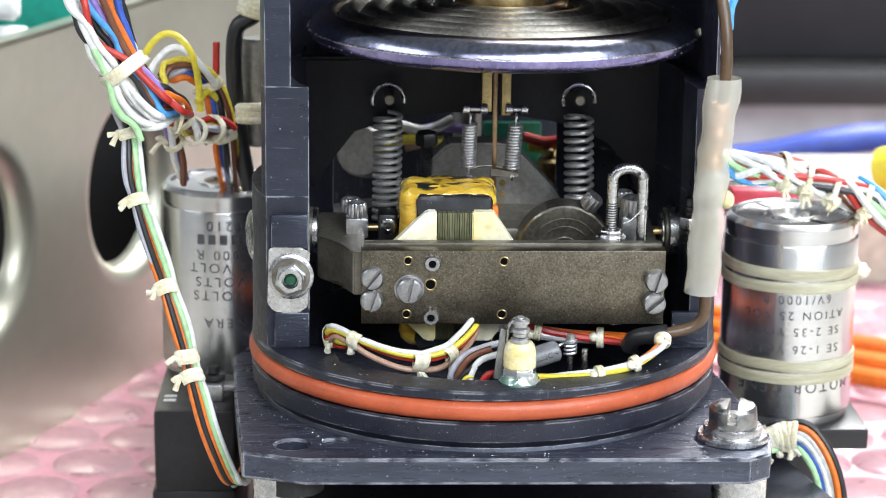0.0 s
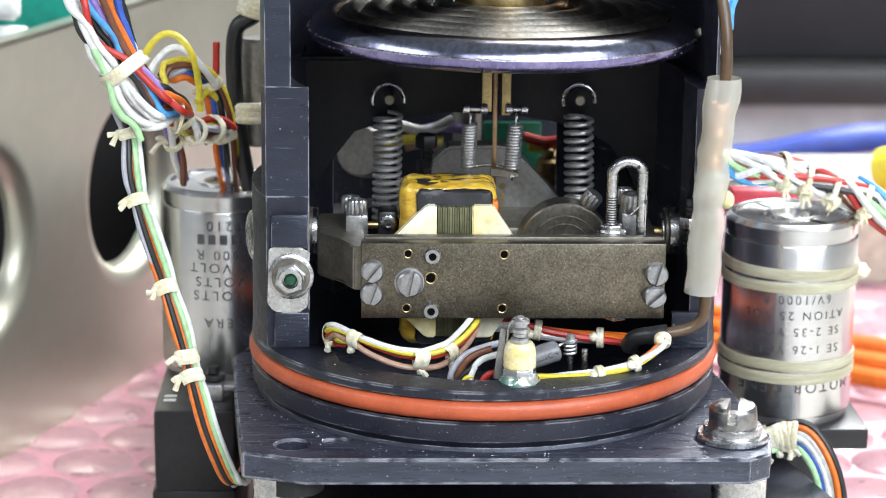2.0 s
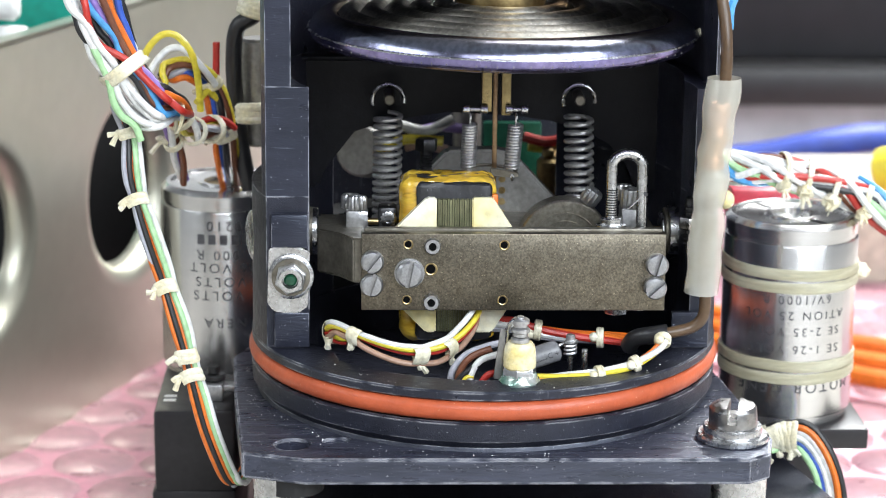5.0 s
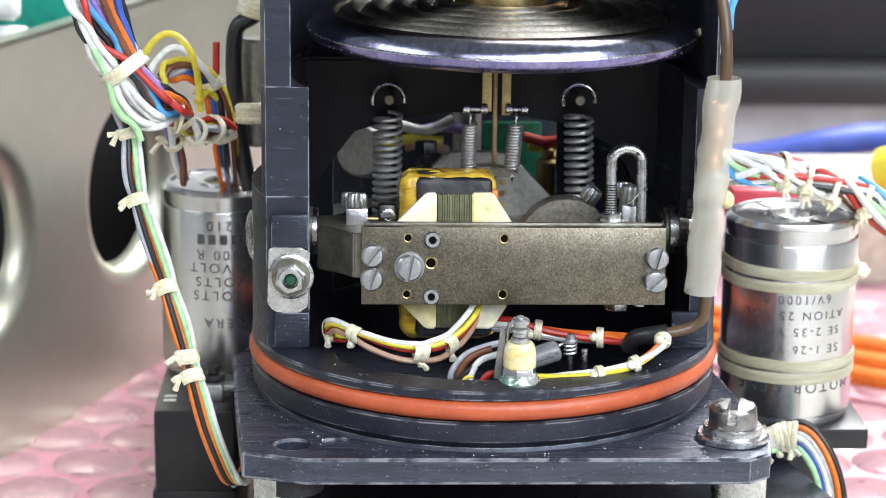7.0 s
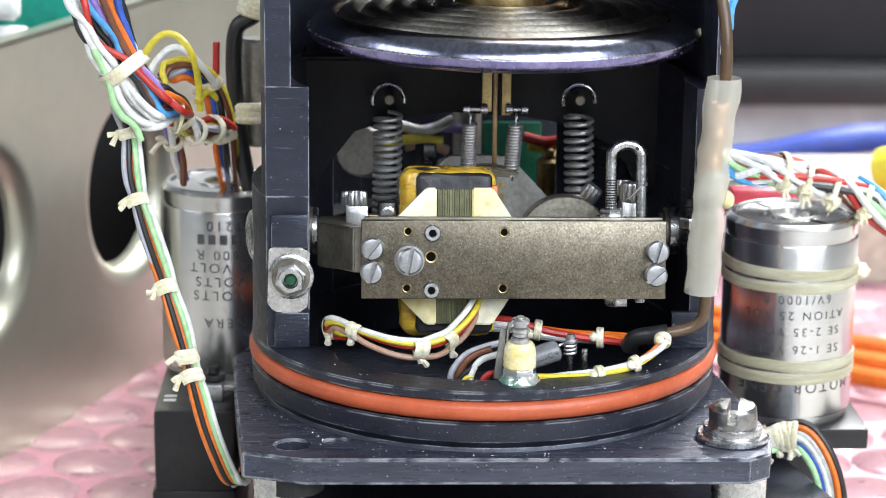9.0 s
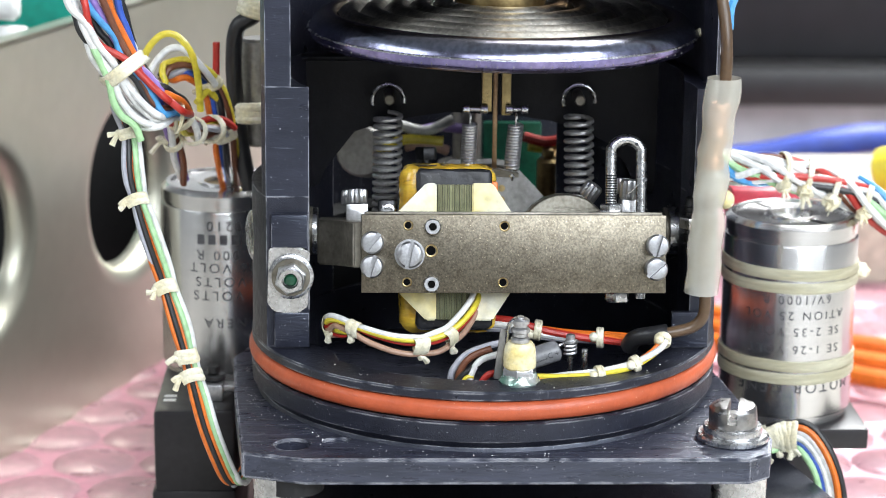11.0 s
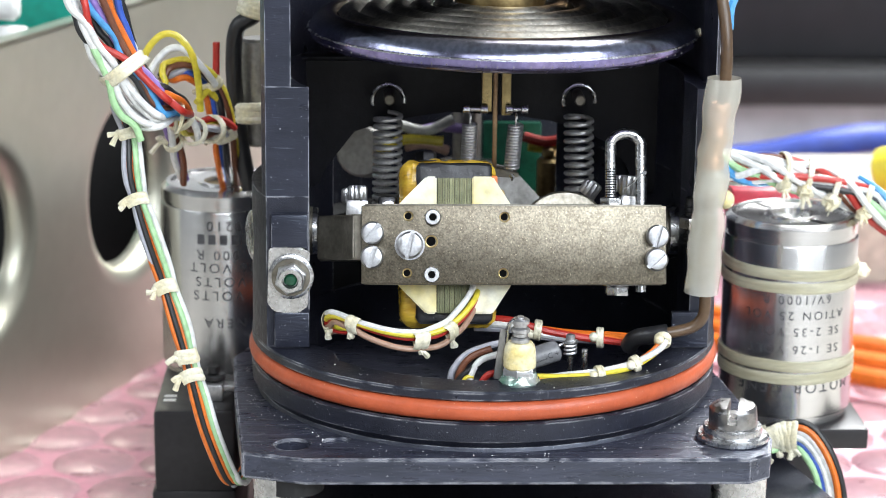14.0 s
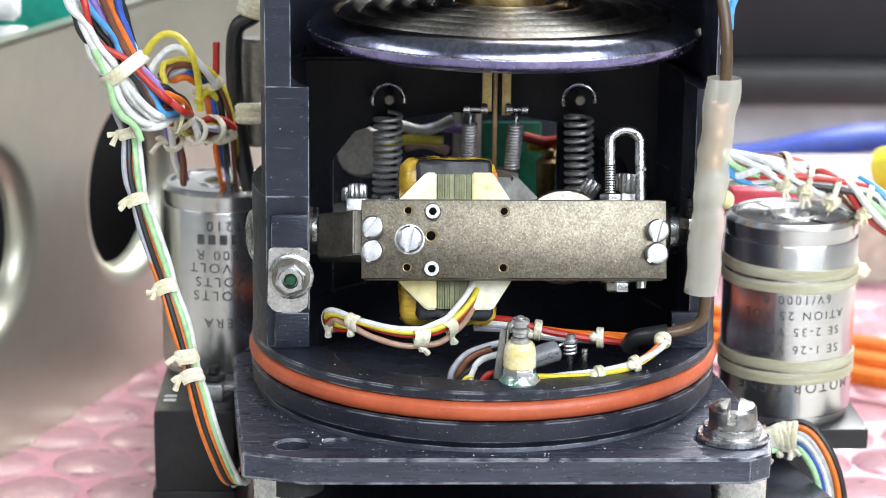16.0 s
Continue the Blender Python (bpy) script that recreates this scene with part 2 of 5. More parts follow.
def lathe(bm, prof, seg=48, m=None, a0=0.0, a1=2 * math.pi):
    """Turn a profile of (radius, height) about z; m places it."""
    m = m or Matrix.Identity(4)
    full = abs(a1 - a0 - 2 * math.pi) < 1e-6
    n = seg if full else seg + 1
    rings = []
    for r, z in prof:
        if r < 1e-6:
            rings.append([bm.verts.new(m @ Vector((0, 0, z)))])
        else:
            rings.append([bm.verts.new(m @ Vector((r * math.cos(a0 + (a1 - a0) * k / seg), r * math.sin(a0 + (a1 - a0) * k / seg), z))) for k in range(n)])
    for a, b in zip(rings, rings[1:]):
        for k in range(seg):
            j = (k + 1) % n
            if len(a) == 1 and len(b) == 1:
                continue
            if len(a) == 1:
                bm.faces.new((a[0], b[j], b[k]))
            elif len(b) == 1:
                bm.faces.new((a[k], a[j], b[0]))
            else:
                bm.faces.new((a[k], a[j], b[j], b[k]))


def axis_m(c, d):
    """A frame at c whose z points along d."""
    return Matrix.Translation(c) @ Vector(d).to_track_quat("Z", "Y").to_matrix().to_4x4()


def rod(bm, a, b, r, seg=20, bev=0.0, r2=None):
    a, b = Vector(a), Vector(b)
    h = (b - a).length
    r2 = r if r2 is None else r2
    bev = min(bev, r * 0.6, h * 0.4)
    prof = [(0, 0), (r - bev, 0), (r, bev), (r2, h - bev), (r2 - bev, h), (0, h)] if bev else [(0, 0), (r, 0), (r2, h), (0, h)]
    lathe(bm, prof, seg, axis_m(a, b - a))


def prism(bm, poly, z0, z1, m=None):
    m = m or Matrix.Identity(4)
    lo = [bm.verts.new(m @ Vector((x, y, z0))) for x, y in poly]
    hi = [bm.verts.new(m @ Vector((x, y, z1))) for x, y in poly]
    bm.faces.new(lo[::-1])
    bm.faces.new(hi)
    n = len(poly)
    for k in range(n):
        bm.faces.new((lo[k], lo[(k + 1) % n], hi[(k + 1) % n], hi[k]))


def smooth_path(pts, per=8):
    """A smooth line through the points."""
    P = [Vector(p) for p in pts]
    P = [P[0] * 2 - P[1], *P, P[-1] * 2 - P[-2]]
    out = []
    for i in range(1, len(P) - 2):
        a, b, c, d = P[i - 1], P[i], P[i + 1], P[i + 2]
        for k in range(per):
            t = k / per
            out.append(0.5 * (2 * b + (c - a) * t + (2 * a - 5 * b + 4 * c - d) * t * t + (3 * b - a - 3 * c + d) * t ** 3))
    out.append(P[-2])
    return out


def frames_along(path):
    tang = [(path[min(i + 1, len(path) - 1)] - path[max(i - 1, 0)]).normalized() for i in range(len(path))]
    u = tang[0].orthogonal().normalized()
    res = []
    for t in tang:
        u = (u - t * u.dot(t)).normalized()
        res.append((u, t.cross(u)))
    return res


def tube(bm, path, r, seg=8, cap=True):
    path = [Vector(p) for p in path]
    rr = r if callable(r) else (lambda s: r)
    rings = []
    for i, (p, (u, v)) in enumerate(zip(path, frames_along(path))):
        q = rr(i / (len(path) - 1))
        rings.append([bm.verts.new(p + (u * math.cos(2 * math.pi * k / seg) + v * math.sin(2 * math.pi * k / seg)) * q) for k in range(seg)])
    for a, b in zip(rings, rings[1:]):
        for k in range(seg):
            bm.faces.new((a[k], a[(k + 1) % seg], b[(k + 1) % seg], b[k]))
    if cap:
        bm.faces.new(rings[0][::-1])
        bm.faces.new(rings[-1])


def helix(c, d, r, length, turns, per=14, r_end=None):
    m = axis_m(c, d)
    n = int(turns * per)
    return [m @ Vector((r * math.cos(2 * math.pi * turns * k / n), r * math.sin(2 * math.pi * turns * k / n), length * k / n)) for k in range(n + 1)]


def thing(name, origin, label, category, group="", kind=""):
    ob = new(name)
    ob.empty_display_size = 0.005
    ob.location = Vector(origin) * MM
    return tagged(ob, label, category, group, kind)


def origin_of(ob):
    o = Vector((0, 0, 0))
    while ob:
        o += ob.location
        ob = ob.parent
    return o


def part(name, bm, material, parent=None, label="", sharp=35, local=False):
    """Link a bmesh, in millimetres of the place (or of its parent's space), as one mesh object under its thing."""
    off = Vector((0, 0, 0)) if (parent is None or local) else origin_of(parent)
    bmesh.ops.recalc_face_normals(bm, faces=bm.faces)
    for v in bm.verts:
        v.co = v.co * MM - off
    me = bpy.data.meshes.new(name)
    bm.to_mesh(me)
    bm.free()
    me.shade_smooth()
    me.set_sharp_from_angle(angle=radians(sharp))
    me.materials.append(material)
    ob = new(name, me)
    ob.parent = parent
    if label:
        ob["label"] = label
    return ob


def solo(name, bm, material, label, category, group="", kind="", sharp=35):
    return tagged(part(name, bm, material, None, "", sharp), label, category, group, kind)


def screw_head(bm, c, d, r, h, slot=True, seg=28, slot_w=0.2, at=None):
    """A slotted cheese head along d, its slot a real gap between two halves standing on a disc."""
    m = axis_m(c, d)
    if not slot:
        lathe(bm, [(0, 0), (r, 0), (r, h * 0.75), (r * 0.85, h), (0, h)], seg, m)
        return
    lathe(bm, [(0, 0), (r, 0), (r, h * 0.3), (0, h * 0.3)], seg, m)
    w = r * slot_w
    turn = Matrix.Rotation(0.6 + (c[0] * 1.7 + c[2] * .9) % 0.8 if at is None else at, 4, "Z")
    for s in (1, -1):
        a = math.asin(w / r)
        poly = [(r * math.cos(a + (math.pi - 2 * a) * k / 14), s * r * math.sin(a + (math.pi - 2 * a) * k / 14)) for k in range(15)]
        small = [(x * 0.86, s * w + (y - s * w) * 0.82) for x, y in poly]
        lo = [bm.verts.new(m @ turn @ Vector((x, y, h * 0.3))) for x, y in poly]
        mid = [bm.verts.new(m @ turn @ Vector((x, y, h * 0.8))) for x, y in poly]
        hi = [bm.verts.new(m @ turn @ Vector((x, y, h))) for x, y in small]
        for p, q in ((lo, mid), (mid, hi)):
            for k in range(15):
                bm.faces.new((p[k], p[(k + 1) % 15], q[(k + 1) % 15], q[k]))
        top = bm.verts.new(m @ turn @ Vector((0, s * (w + r * .35), h * 1.1)))
        for k in range(15):
            bm.faces.new((hi[k], hi[(k + 1) % 15], top))


def knurled(bm, c, d, r, h, n=22):
    """A knurled socket head: fluted side, hollow hexagon in the top."""
    m = axis_m(c, d)
    prof = lambda rr, f: [(rr * (1 + (f if k % 2 else -f)) * math.cos(math.pi * k / n), rr * (1 + (f if k % 2 else -f)) * math.sin(math.pi * k / n)) for k in range(2 * n)]
    rings = [[bm.verts.new(m @ Vector((x, y, z))) for x, y in prof(rr, f)] for rr, f, z in ((r * 0.92, 0, 0), (r, 0.09, h * 0.08), (r, 0.09, h * 0.85), (r * 0.9, 0.0, h), (r * 0.5, 0, h), (r * 0.48, 0, h * 0.5))]
    for a, b in zip(rings, rings[1:]):
        for k in range(2 * n):
            bm.faces.new((a[k], a[(k + 1) % (2 * n)], b[(k + 1) % (2 * n)], b[k]))
    bm.faces.new(rings[0][::-1])
    bm.faces.new(rings[-1])


def hexnut(bm, c, d, r, h, bore=0.0):
    m = axis_m(c, d)
    hexa = lambda rr: [(rr * math.cos(math.pi * k / 3 + 0.3), rr * math.sin(math.pi * k / 3 + 0.3)) for k in range(6)]
    rings = [[bm.verts.new(m @ Vector((x, y, z))) for x, y in hexa(rr)] for rr, z in ((r * 0.95, 0), (r, h * 0.12), (r, h * 0.85), (r * 0.9, h))]
    for a, b in zip(rings, rings[1:]):
        for k in range(6):
            bm.faces.new((a[k], a[(k + 1) % 6], b[(k + 1) % 6], b[k]))
    bm.faces.new(rings[0][::-1])
    bm.faces.new(rings[-1])


def arc(r, a0, a1, n, cx=0.0, cy=0.0):
    return [(cx + r * math.cos(radians(a0 + (a1 - a0) * k / n)), cy + r * math.sin(radians(a0 + (a1 - a0) * k / n))) for k in range(n + 1)]


B = bmesh.new

# ---- room and bench ----
bm = B(); box(bm, -600, 600, -800, 680, -75, -45.6)
solo("bench_top", bm, BENCH, "pale laminate workbench under the instrument", "bench", kind="structure")
# Added enclosure: only the back one is light, to be mirrored in metal.
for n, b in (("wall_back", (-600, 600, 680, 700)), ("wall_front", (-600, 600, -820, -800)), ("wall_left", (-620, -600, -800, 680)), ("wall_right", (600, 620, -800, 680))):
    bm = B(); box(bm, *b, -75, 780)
    solo(n, bm, BOUNCE_WALL if n == "wall_back" else DIM_WALL, "plain wall added to close the place", "wall", kind="structure")
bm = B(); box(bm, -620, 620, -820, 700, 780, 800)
solo("ceiling", bm, DIM_WALL, "plain dim grey ceiling added to close the place", "ceiling", kind="structure")

# ---- housing: black machined casting ----
housing = thing("instrument_housing", (0, 0, -11), "black anodised machined housing with open front and square foot", "housing")
bm = B()
plate = [(-29.5, -42), (40, -42), (43.5, -39.5), (45.1, -32), (41.5, 0), (36, 30), (-36, 34), (-43.6, 12), (-42.2, -10), (-39.5, -38.7)]
hole = [(-31.7 + 2.6 * math.cos(2 * math.pi * k / 32), -35 + 2.6 * math.sin(2 * math.pi * k / 32)) for k in range(32)]
slot = [(-24.8 + dx * .96 - dy * .28, -33.0 + dx * .28 + dy * .96) for dx, dy in [(1.1 + x, y) for x, y in arc(.85, -90, 90, 8)] + [(-1.1 + x, y) for x, y in arc(.85, 90, 270, 8)]]
edges = []
for loop in (plate, hole, slot):
    ring = [bm.verts.new((x, y, -6.8)) for x, y in loop]
    edges += [bm.edges.new((ring[k], ring[(k + 1) % len(ring)])) for k in range(len(ring))]
sheet = [f for f in bmesh.ops.triangle_fill(bm, use_beauty=True, edges=edges)["geom"] if isinstance(f, bmesh.types.BMFace)]
grown = bmesh.ops.extrude_face_region(bm, geom=sheet)["geom"]
bmesh.ops.translate(bm, vec=(0, 0, -4.3), verts=[v for v in grown if isinstance(v, bmesh.types.BMVert)])
bmesh.ops.recalc_face_normals(bm, faces=bm.faces)
bmesh.ops.bevel(bm, geom=[e for e in bm.edges if len(e.link_faces) == 2 and e.calc_face_angle() > .9], offset=0.32, segments=2, affect="EDGES")
part("base_plate", bm, BLACK_PLATE, housing)
bm = B(); lathe(bm, [(33, -11), (39.0, -7.0), (38.6, -6.2), (39.6, -5.0), (39.7, -2.1), (39.3, -1.8), (36.5, -1.75), (36.5, 1.6), (39.3, 1.65), (39.6, 1.9), (39.6, 3.0), (39.3, 3.3), (33.5, 3.3), (33.2, 3.0), (33.2, -8), (33, -11)], 144)
part("flange", bm, BLACK, housing)
# Well floor coloured with the shade that lies in the well.
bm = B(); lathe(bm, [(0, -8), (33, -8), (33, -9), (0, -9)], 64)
part("well_floor", bm, SHADE_BLACK, housing)


bm = B(); prism(bm, [(-29.8, -12.6), (-28.1, -14.3), (-25.9, -17.1), (-24.9, -19.7), (-24.5, -23.4), (-23.9, -24.9), (-20.8, -26.5), (-24.4, -27.7), (-28.1, -23.4), (-31.1, -16.5)], -6, 3.26)
bmesh.ops.bevel(bm, geom=list(bm.edges), offset=.2, segments=1, affect="EDGES")
part("ledge", bm, BLACK, housing)


def shell(z0, z1, ro, ri, xmax, gap=None, side=None):
    """A band of the round wall, open to the front; gap: the angles left open at the back."""
    bm = B()
    front = -15.0
    spans = [(-math.degrees(math.asin(15 / ro)), 180 + math.degrees(math.asin(15 / ro)))]
    if gap:
        spans = [[(spans[0][0], gap[0]), (gap[1], spans[0][1]), gap][side]]
    for a, b in spans:
        outer = [(max(-xmax, min(xmax, x)), y) for x, y in arc(ro, a, b, 60)]
        fa = -math.degrees(math.asin(15 / ri)) if a < 0 else a
        fb = 180 + math.degrees(math.asin(15 / ri)) if b > 180 else b
        # the wall on the right is relieved along its front inner edge
        inner = [(x + max(0, -7 - y) * .5 if x > 0 else x, y) for x, y in arc(ri, fa, fb, 60)]
        for (p, q), (s, t) in zip(zip(outer, outer[1:]), zip(inner, inner[1:])):
            quad = []
            for z in (z0, z1):
                quad.append([bm.verts.new((*c, z)) for c in (p, q, t, s)])
            lo, hi = quad
            bm.faces.new(lo[::-1]); bm.faces.new(hi)
            bm.faces.new((lo[0], lo[1], hi[1], hi[0])); bm.faces.new((lo[2], lo[3], hi[3], hi[2]))
            if (p, q) == (outer[0], outer[1]):
                bm.faces.new((lo[3], lo[0], hi[0], hi[3]))
            if (p, q) == (outer[-2], outer[-1]):
                bm.faces.new((lo[1], lo[2], hi[2], hi[1]))
    bmesh.ops.remove_doubles(bm, verts=bm.verts, dist=0.001)
    return bm


# Sill in the same shade colour, without the bright edges of the walls.
part("sill", shell(3.3, 17, 39.4, 33, 39.4, (64, 142), 2), SHADE_BLACK, housing)
for side in (0, 1):
    part("lower_wall", shell(3.3, 28.7, 39.4, 33, 39.4, (64, 142), side), BLACK, housing)
    part("upper_wall", shell(28.7, 46.8, 39.4, 33, 37.2, (64, 142), side), BLACK_CUT, housing)
part("lintel", shell(36, 46.8, 39.4, 33, 37.2, (64, 142), 2), BLACK_CUT, housing)
part("top_wall", shell(46.8, 78, 39.4, 35.6, 37.2), BLACK_CUT, housing)
bm = B(); box(bm, -37, 37, -14, 30, 76, 80, 1)
part("top_cap", bm, BLACK, housing)
# ---- o-ring ----
bm = B()
tube(bm, [Vector((38.4 * math.cos(2 * math.pi * k / 160), 38.4 * math.sin(2 * math.pi * k / 160), 0)) for k in range(161)], 1.72, 18, False)
bmesh.ops.remove_doubles(bm, verts=bm.verts, dist=0.01)
solo("o_ring", bm, RUBBER, "orange silicone o-ring seated in the flange groove", "o-ring")
# ---- pressure capsule ----
DISCMAT = mat("blued_steel", (0.42, 0.395, 0.36), 0.20, 1.0, (0.30, 0.27, 0.23), 200, 0.03, 1400, (0.55, 0.52, 0.46), .72, fine_var=.28, rvar=.06)
nt = DISCMAT.node_tree
# heat tint: straw on the crown, violet and blue towards the rolled rim
geo = nt.nodes.new("ShaderNodeTexCoord")
sep = nt.nodes.new("ShaderNodeSeparateXYZ")
nt.links.new(geo.outputs["Object"], sep.inputs[0])
length = nt.nodes.new("ShaderNodeVectorMath"); length.operation = "LENGTH"
flat = nt.nodes.new("ShaderNodeVectorMath"); flat.operation = "MULTIPLY"; flat.inputs[1].default_value = (1, 1, 0)
nt.links.new(geo.outputs["Object"], flat.inputs[0]); nt.links.new(flat.outputs[0], length.inputs[0])
mr = nt.nodes.new("ShaderNodeMapRange"); mr.inputs["From Min"].default_value, mr.inputs["From Max"].default_value = 0.026, 0.0338
nt.links.new(length.outputs["Value"], mr.inputs["Value"])
rp = nt.nodes.new("ShaderNodeValToRGB")
for pos, c in ((0.30, (0.95, 0.88, 0.80)), (0.39, (0.85, 0.68, 1.30)), (0.48, (0.90, 0.88, 1.02)), (0.72, (0.78, 0.94, 1.40))):
    e = rp.color_ramp.elements.new(pos); e.color = (*c, 1)
rp.color_ramp.elements[0].color = (1, 0.94, 0.84, 1); rp.color_ramp.elements[-1].color = (0.78, 0.62, 1.50, 1)
nt.links.new(mr.outputs[0], rp.inputs[0])
mx = nt.nodes.new("ShaderNodeMix"); mx.data_type, mx.blend_type = "RGBA", "MULTIPLY"; mx.inputs["Factor"].default_value = 1
bs = nt.nodes["Principled BSDF"]
old = bs.inputs["Base Color"].links[0].from_socket
nt.links.new(old, mx.inputs["A"]); nt.links.new(rp.outputs[0], mx.inputs["B"]); nt.links.new(mx.outputs["Result"], bs.inputs["Base Color"])
capsule = thing("pressure_capsule", (2.6, 0, 54.5), "blued steel corrugated pressure capsule on a brass stem", "pressure capsule")
DISC = Matrix.Translation((2.55, 0, 54.1)) @ Matrix.Rotation(radians(0.5), 4, "Y") @ Matrix.Diagonal((0.965, 0.965, 0.96, 1))
bm = B()
prof = [(0, 4.6), (8.0, 4.6)]
for k in range(5):
    r, z = 8.4 + k * 4.05, 4.95 - 0.40 * k
    prof += [(r + d, z + h) for d, h in ((0, -.75), (.35, -.35), (.9, .12), (1.5, .3), (2.2, .26), (2.9, .0), (3.4, -.4), (3.75, -.9))]
lathe(bm, prof, 144, DISC)
CROWN = mat("dusty_corrugated_steel", (0.52, 0.49, 0.44), 0.36, 1.0, (0.36, 0.335, 0.295), 220, 0.08, 2400, (0.7, 0.68, 0.62), .66, fine_var=.3, brushed=True)
part("upper_diaphragm", bm, CROWN, capsule, "dusty grey corrugated crown")
bm = B(); lathe(bm, [(28.55, 2.3), (28.7, 2.5), (29.1, 2.95), (29.8, 3.2), (30.7, 3.1), (31.7, 2.6), (32.6, 1.75), (33.2, 0.9), (33.45, 0.25)], 160, DISC)
part("rolled_rim", bm, DISCMAT, capsule, "heat-blued rolled rim")
bm = B(); lathe(bm, [(33.35, 0.30), (33.75, 0.22), (33.8, 0.0), (33.35, -0.08)], 160, DISC)
part("seam", bm, STEEL, capsule, "thin bright rolled seam of the capsule")
bm = B()
for k in range(34):
    a = math.pi * (1.15 + .70 * (k + .25 * math.sin(5.0 * k)) / 34)
    q = Matrix.Translation((33.42 * math.cos(a), 33.42 * math.sin(a), -.95)) @ Matrix.Rotation(a, 4, "Z")
    vs = box(bm, -.2, -.06, -.06, .06, -.25, .25)
    bmesh.ops.transform(bm, matrix=DISC @ q, verts=vs)
part("crimp_mark", bm, GREYCAST, capsule, "row of fine bright crimp marks under the seam")
bm = B(); lathe(bm, [(33.5, -0.05), (33.45, -.7), (33.1, -1.4), (32.2, -2.1), (30, -2.6), (0, -2.7)], 128, DISC)
part("lower_diaphragm", bm, mat("violet_blued_steel", (0.30, 0.26, 0.48), 0.24, 1.0, (0.20, 0.19, 0.40), 120, 0.05, 1400, fine_var=.25), capsule, "violet heat-blued underside")
bm = B(); rod(bm, (2.2, 0, 57), (2.2, 0, 76), 7.4, 48, 0.5); lathe(bm, [(7.5, 58.4), (8.0, 58.3), (8.0, 57.6), (7.4, 57.5)], 48, Matrix.Translation((2.2, 0, 0)))
part("stem", bm, BRASS, capsule, "polished brass stem")
bm = B(); box(bm, 10, 16, 2, 10, 60, 63, 0.6); box(bm, 8, 13, 0, 8, 63, 76, .6)
part("bracket", bm, BRONZE, capsule)
bm = B(); rod(bm, (32.8 + 3.2, 0.2, 53.6), (34.2 + 3.2, 0, 53.7), 0.75, 12, .3); rod(bm, (33.4 + 2.2, -0.4, 53.0), (33.4 + 3.0, -0.4, 54.2), 1.0, 10, .4)
part("solder_tip", bm, CREAM, capsule, "yellowed solder drop at the seam")
for x, w in ((0.05, 1.7), (3.3, 1.6)):
    bm = B(); box(bm, x - w / 2, x + w / 2, -1.4, 1.4, 40.2 if x < 1 else 39.6, 52.2, 0.2)
    part("hanger", bm, mat("dark_olive_brass", (0.30, 0.235, 0.115), 0.30, 1.0, (0.20, 0.155, 0.075), 250, 0.2, 1500), capsule, "flat brass hanger")
for x0, x1 in ((-4.0, 0.2), (3.2, 7.0)):
    bm = B(); rod(bm, (x0, -1.8, 40.75), (x1, -1.8, 40.75), 0.38, 12, .1)
    for x in (x0 + 0.6, x1 - 0.6):
        rod(bm, (x - .65, -1.8, 40.75), (x + .65, -1.8, 40.75), 0.72, 16, .15)
    part("cross_pin", bm, STEEL, capsule)
bm = B(); box(bm, 1.15, 1.95, 0.2, 0.9, 24, 50.5, 0.1)
part("blade", bm, BRONZE, capsule, "thin bronze blade hanging between the hangers")

# ---- moving balance beam, built about its pivot line ----
beam = thing("balance_beam", (0, 0, 19.3), "plated metal balance beam with coil, pivoting between the housing walls", "balance beam")
bp = lambda n, bm, m, l="", par=beam: part(n, bm, m, par, l, local=True)
bm = B(); box(bm, -20.9, 28.5, -20.37, -17.6, -9.13, 3.56, 0.18)
front_plate = bp("front_plate", bm, PLATED, "brown-grey plated front plate")
bm = B(); box(bm, -20.4, 28.2, -17.6, -15.9, 2.2, 3.9, 0.15); box(bm, -20.4, 28.2, -17.6, -15.9, -9.3, -7.6, .15)
bp("backing_rail", bm, PLATED_DARK)
bm = B(); prism(bm, [(-28.2, 3.6), (-28.2, -9.5), (-24.2, -12.5), (-22.2, -17.5), (-20.4, -17.5), (-20.4, 3.6)], -5.2, 2.2)
bmesh.ops.bevel(bm, geom=list(bm.edges), offset=0.3, segments=2, affect="EDGES")
bp("side_arm", bm, PLATED_DARK, "dark plated side arm")
bm = B(); box(bm, 24.2, 28.4, -17.5, 3.5, -5.2, 2.0, .4)
bp("side_arm", bm, PLATED_DARK, "dark plated side arm")
for x0, x1, r in ((-29.6, -28.2, 4.0), (28.4, 33.5, 0.95)):
    bm = B(); rod(bm, (x0, 0, 0), (x1, 0, 0), r, 32, .2)
    bp("pivot_shaft", bm, STEEL if r > 2 else BRASS, "pivot journal")
bm = B()
box(bm, -20, 24, -4.5, -1.5, -4.5, -1.5, .4)
bp("cross_member", bm, PLATED_DARK)
for (x, z) in ((-19.1, -0.93), (-19.2, -4.8), (27.0, -1.35), (26.8, -5.15)):
    bm = B(); screw_head(bm, (x, -20.3, z), (0, -1, 0), 1.85, 1.7)
    bp("slotted_screw", bm, SCREW, "bright slotted cheese-head screw", front_plate)
bm = B(); screw_head(bm, (-13.1, -20.9, -2.86), (0, -1, 0), 2.15, 1.6, slot_w=0.16); lathe(bm, [(0, 0), (2.45, 0), (2.45, .6), (0, .6)], 28, axis_m((-13.1, -20.3, -2.86), (0, -1, 0)))
bp("slotted_screw", bm, SCREW, "large slotted screw with washer", front_plate)
